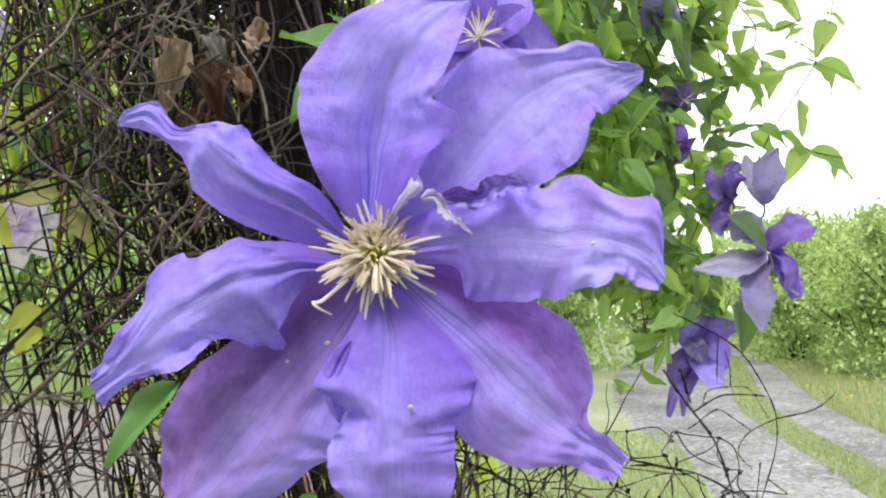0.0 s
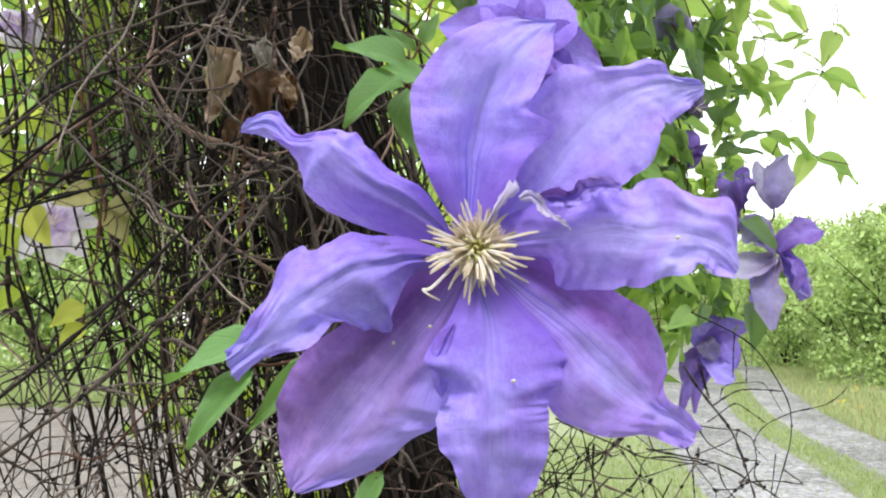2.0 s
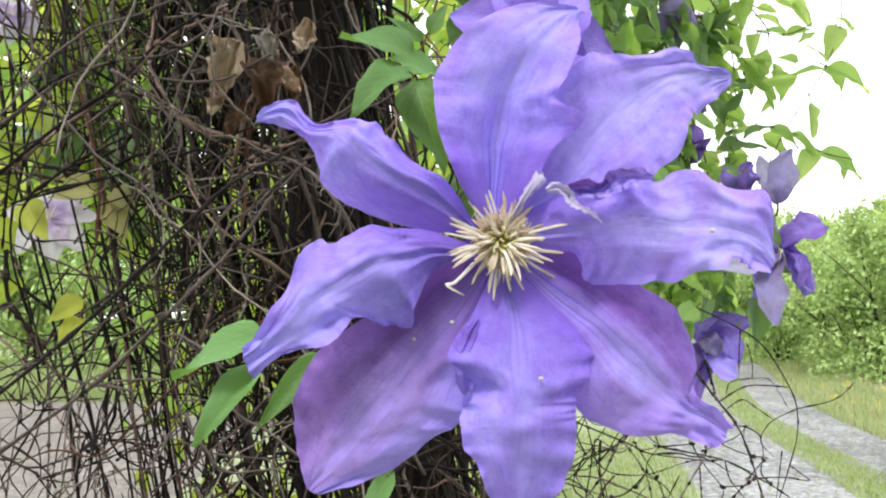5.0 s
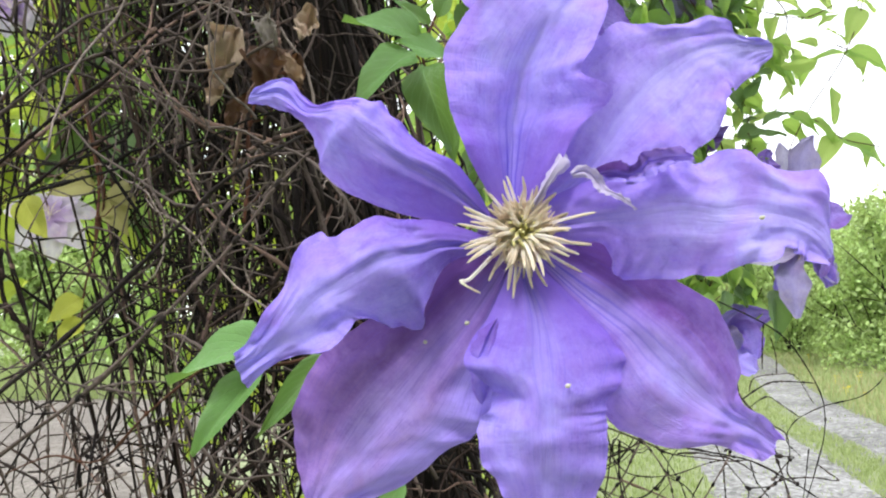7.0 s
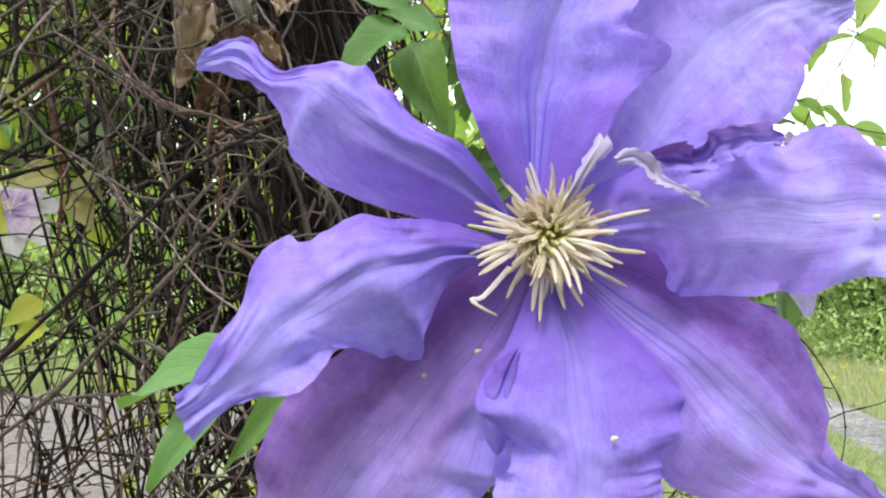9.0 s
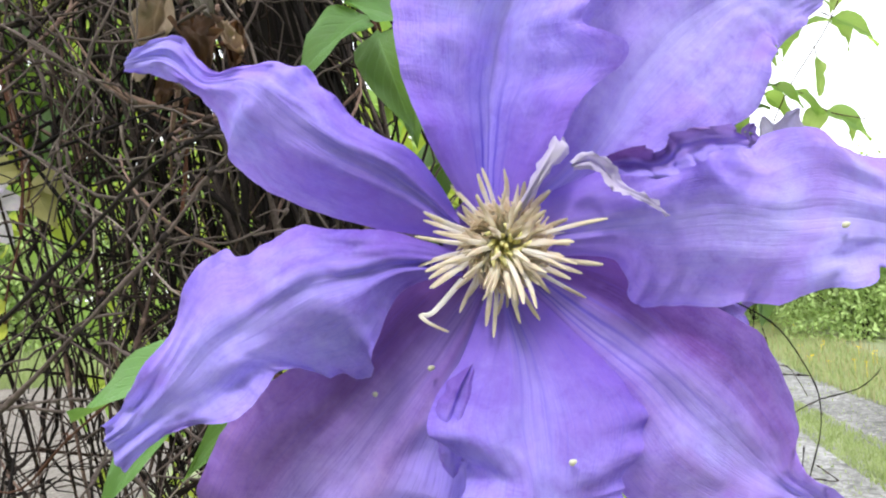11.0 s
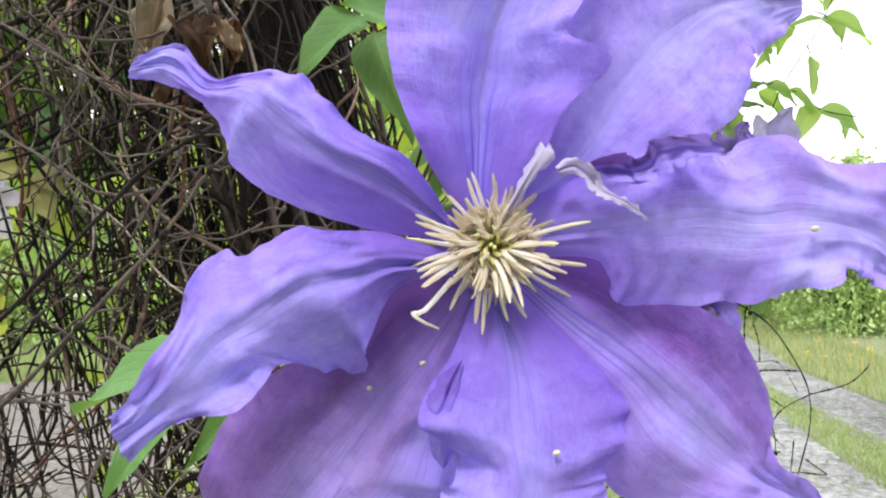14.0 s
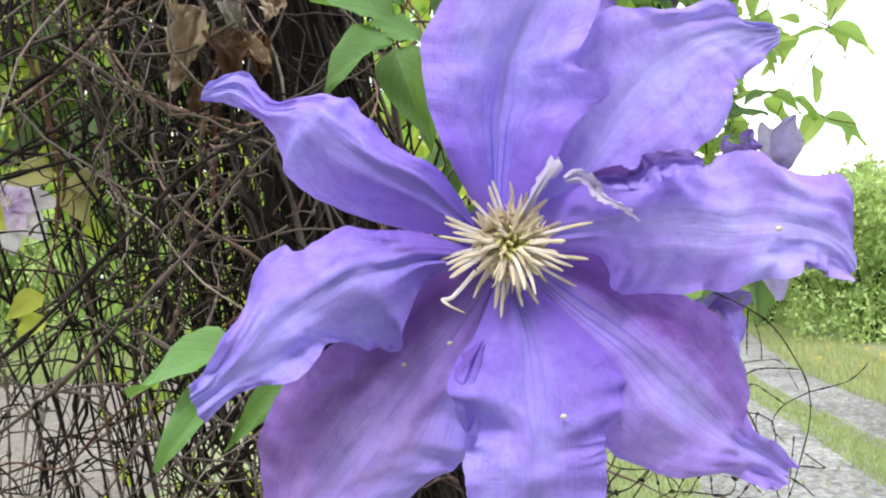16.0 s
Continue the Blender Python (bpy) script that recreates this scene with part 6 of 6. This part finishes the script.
def strap(points, widths, turn, seed, cup=0.3):
    """A sepal along a curve in space; turn: degrees by which its blade is rolled about its midrib."""
    g, rows = Geo(), []
    for i in range(19):
        u = i / 18
        p = Vector(spline(points, u))
        way = (Vector(spline(points, min(1, u + 0.03))) - Vector(spline(points, max(0, u - 0.03)))).normalized()
        side = way.cross(Vector((0, -1, 0.1))).normalized()
        side.rotate(Matrix.Rotation(radians(turn + 25 * noise.noise(Vector((u * 2, seed, 1)))), 3, way))
        face = side.cross(way)
        half = float(spline([(w, 0) for w in widths], u)[0])
        row = []
        for j in range(11):
            s = j / 5 - 1
            bump = cup * half * s * s + 0.0045 * noise.noise(Vector((u * 5, s * 2.2, seed))) * (0.4 + abs(s)) - 0.0008 * math.exp(-(s / 0.15) ** 2)
            row.append((p + side * half * s * (1 + 0.20 * noise.noise(Vector((u * 10, seed, 3.0 if s < 0 else 6.0)))) + face * bump, (u, j / 10)))
        rows.append(row)
    g.grid(rows)
    return g


def nodding_flower(at, label, sepals, stalk, stamens=()):
    ob = thing("clematis_flower", pose(*at), label, "flower", "clematis flowers")
    inv = ob.matrix_basis.inverted()
    for n, (points, widths, turn, mat) in enumerate(sepals):
        moved = [inv @ Vector(p) for p in points]
        part("sepal", strap(moved, widths, turn, at[0] * 50 + n * 3.1), mat, ob)
    g = Geo()
    g.tube([inv @ Vector(spline(stalk, i / 10)) for i in range(11)], [0.0012] * 11, 5)
    part("flower_stalk", g, RED_STEM, ob, "thin brown stalk")
    for k, tip in enumerate(stamens):
        g = Geo()
        end = inv @ Vector(tip)
        g.tube([(0, 0, 0), end * 0.5 + Vector((0, -0.003, 0)), end], [0.0008, 0.0008, 0.0005], 5)
        part("stamen", g, CREAM, ob)
    return ob


nodding_flower((0.381, 0.852, 1.527), "half-closed pale lavender flower held upright", (
    (((0.384, 0.860, 1.528), (0.375, 0.856, 1.545), (0.369, 0.855, 1.564), (0.364, 0.857, 1.583)), (0.003, 0.009, 0.010, 0.002), -25, PALE_PETAL),
    (((0.382, 0.852, 1.527), (0.380, 0.841, 1.542), (0.381, 0.839, 1.563), (0.395, 0.842, 1.588)), (0.004, 0.015, 0.018, 0.001), 8, FADED)),
    ((0.381, 0.852, 1.527), (0.382, 0.863, 1.514), (0.354, 0.874, 1.505), (0.328, 0.874, 1.505)))
nodding_flower((0.354, 0.871, 1.536), "dark violet half-open flower among leaves", (
    (((0.354, 0.871, 1.536), (0.340, 0.860, 1.545), (0.331, 0.859, 1.558), (0.326, 0.863, 1.570)), (0.005, 0.015, 0.017, 0.003), 0, DARK_PETAL),
    (((0.354, 0.871, 1.536), (0.348, 0.855, 1.551), (0.349, 0.854, 1.564), (0.356, 0.858, 1.574)), (0.005, 0.014, 0.014, 0.003), 20, DARK_PETAL),
    (((0.351, 0.871, 1.536), (0.337, 0.862, 1.523), (0.334, 0.864, 1.510), (0.338, 0.865, 1.494)), (0.005, 0.012, 0.014, 0.003), -20, DARK_PETAL)),
    ((0.354, 0.871, 1.536), (0.358, 0.882, 1.526), (0.341, 0.874, 1.512), (0.328, 0.874, 1.505)))
nodding_flower((0.385, 0.857, 1.476), "drooping faded lavender flower with twisted sepals", (
    (((0.381, 0.856, 1.478), (0.366, 0.850, 1.493), (0.356, 0.850, 1.499), (0.345, 0.846, 1.486)), (0.008, 0.020, 0.020, 0.004), 25, FADED),
    (((0.385, 0.856, 1.478), (0.395, 0.845, 1.492), (0.408, 0.840, 1.498), (0.424, 0.839, 1.504)), (0.007, 0.014, 0.019, 0.012), -20, DARK_PETAL),
    (((0.383, 0.857, 1.471), (0.354, 0.848, 1.463), (0.327, 0.843, 1.458), (0.297, 0.838, 1.455)), (0.006, 0.014, 0.013, 0.002), 20, PALE_PETAL),
    (((0.383, 0.857, 1.470), (0.369, 0.851, 1.446), (0.367, 0.846, 1.420), (0.372, 0.848, 1.390)), (0.007, 0.013, 0.017, 0.003), 10, FADED),
    (((0.386, 0.857, 1.473), (0.397, 0.848, 1.460), (0.404, 0.850, 1.442), (0.411, 0.852, 1.424)), (0.008, 0.012, 0.010, 0.006), 25, BLUE_VIOLET),
    (((0.380, 0.862, 1.473), (0.369, 0.869, 1.453), (0.364, 0.870, 1.434), (0.359, 0.872, 1.421)), (0.006, 0.010, 0.008, 0.002), 0, PETAL),
    (((0.387, 0.853, 1.475), (0.394, 0.840, 1.464), (0.396, 0.838, 1.450), (0.394, 0.840, 1.434)), (0.007, 0.011, 0.011, 0.004), -35, DARK_PETAL),
    (((0.389, 0.858, 1.472), (0.402, 0.853, 1.449), (0.411, 0.851, 1.436), (0.420, 0.853, 1.430)), (0.005, 0.009, 0.010, 0.003), -10, FADED)),
    ((0.387, 0.862, 1.477), (0.383, 0.875, 1.499), (0.356, 0.879, 1.509), (0.328, 0.874, 1.505)), ((0.386, 0.848, 1.455), (0.376, 0.849, 1.453)))
nodding_flower((0.324, 0.926, 1.370), "nodding violet flower above the dry twigs", (
    (((0.320, 0.916, 1.369), (0.325, 0.905, 1.381), (0.343, 0.905, 1.390), (0.367, 0.904, 1.393)), (0.006, 0.013, 0.015, 0.004), 15, BLUE_VIOLET),
    (((0.324, 0.926, 1.371), (0.311, 0.915, 1.381), (0.320, 0.914, 1.393), (0.340, 0.914, 1.401)), (0.006, 0.012, 0.012, 0.004), -25, BLUE_VIOLET),
    (((0.324, 0.911, 1.374), (0.333, 0.896, 1.377), (0.340, 0.892, 1.364), (0.344, 0.894, 1.344)), (0.006, 0.012, 0.012, 0.003), 35, BLUE_VIOLET),
    (((0.317, 0.912, 1.361), (0.320, 0.898, 1.350), (0.330, 0.894, 1.340), (0.344, 0.895, 1.331)), (0.008, 0.017, 0.018, 0.004), -10, PETAL),
    (((0.318, 0.917, 1.363), (0.302, 0.908, 1.356), (0.294, 0.909, 1.343), (0.290, 0.910, 1.328)), (0.006, 0.012, 0.010, 0.003), 20, DARK_PETAL),
    (((0.313, 0.906, 1.377), (0.313, 0.891, 1.371), (0.318, 0.892, 1.364), (0.325, 0.898, 1.355)), (0.008, 0.012, 0.011, 0.004), 30, FADED),
    (((0.351, 0.930, 1.382), (0.312, 0.918, 1.349), (0.292, 0.911, 1.316), (0.286, 0.914, 1.290)), (0.004, 0.008, 0.007, 0.002), 10, DARK_PETAL),
    (((0.351, 0.930, 1.380), (0.320, 0.919, 1.342), (0.306, 0.911, 1.316), (0.302, 0.913, 1.291)), (0.004, 0.008, 0.006, 0.002), 30, DARK_PETAL)),
    ((0.324, 0.926, 1.371), (0.316, 0.924, 1.392), (0.289, 0.892, 1.422), (0.270, 0.879, 1.454)), ((0.310, 0.888, 1.375), (0.314, 0.888, 1.372)))
small_flower(facing((-0.410, 0.794, 1.504), (0.2, -0.9, 0.55), 15), 7, 5.0, 1.5, 0, 20, BACKLIT_PETAL, 56, "pale lavender flower behind the thicket", ((-0.425, 0.824, 1.508), (-0.453, 0.892, 1.527), (-0.482, 1.036, 1.603)), 18)
small_flower(facing((-0.464, 0.804, 1.728), (0.3, -0.9, 0.4), 15), 6, 3.1, 1.6, 10, 20, BACKLIT_PETAL, 57, "pale lavender flower high in the climber", ((-0.475, 0.823, 1.735), (-0.491, 0.890, 1.773), (-0.504, 0.971, 1.769)), 10)
small_flower(facing((0.303, 0.872, 1.650), (0.2, -0.7, -0.4), 15), 6, 5.4, 1.5, 40, 30, FADED, 58, "wilting grey-violet flower among leaves", ((0.303, 0.874, 1.656), (0.302, 0.895, 1.690), (0.282, 0.899, 1.679)), 6)
small_flower(facing((0.292, 0.876, 1.596), (-0.2, -0.7, -0.5), 40), 6, 5.0, 1.5, 35, 35, DARK_PETAL, 59, "wilting dark violet flower among leaves", ((0.292, 0.878, 1.602), (0.290, 0.895, 1.640), (0.289, 0.900, 1.665)), 6)
small_flower(facing((0.287, 0.876, 1.742), (0.2, -0.7, -0.7), 70), 6, 5.0, 1.5, 30, 35, FADED, 60, "faded grey-violet flower high in the vine", ((0.287, 0.878, 1.748), (0.285, 0.893, 1.770), (0.248, 0.891, 1.766)), 6)
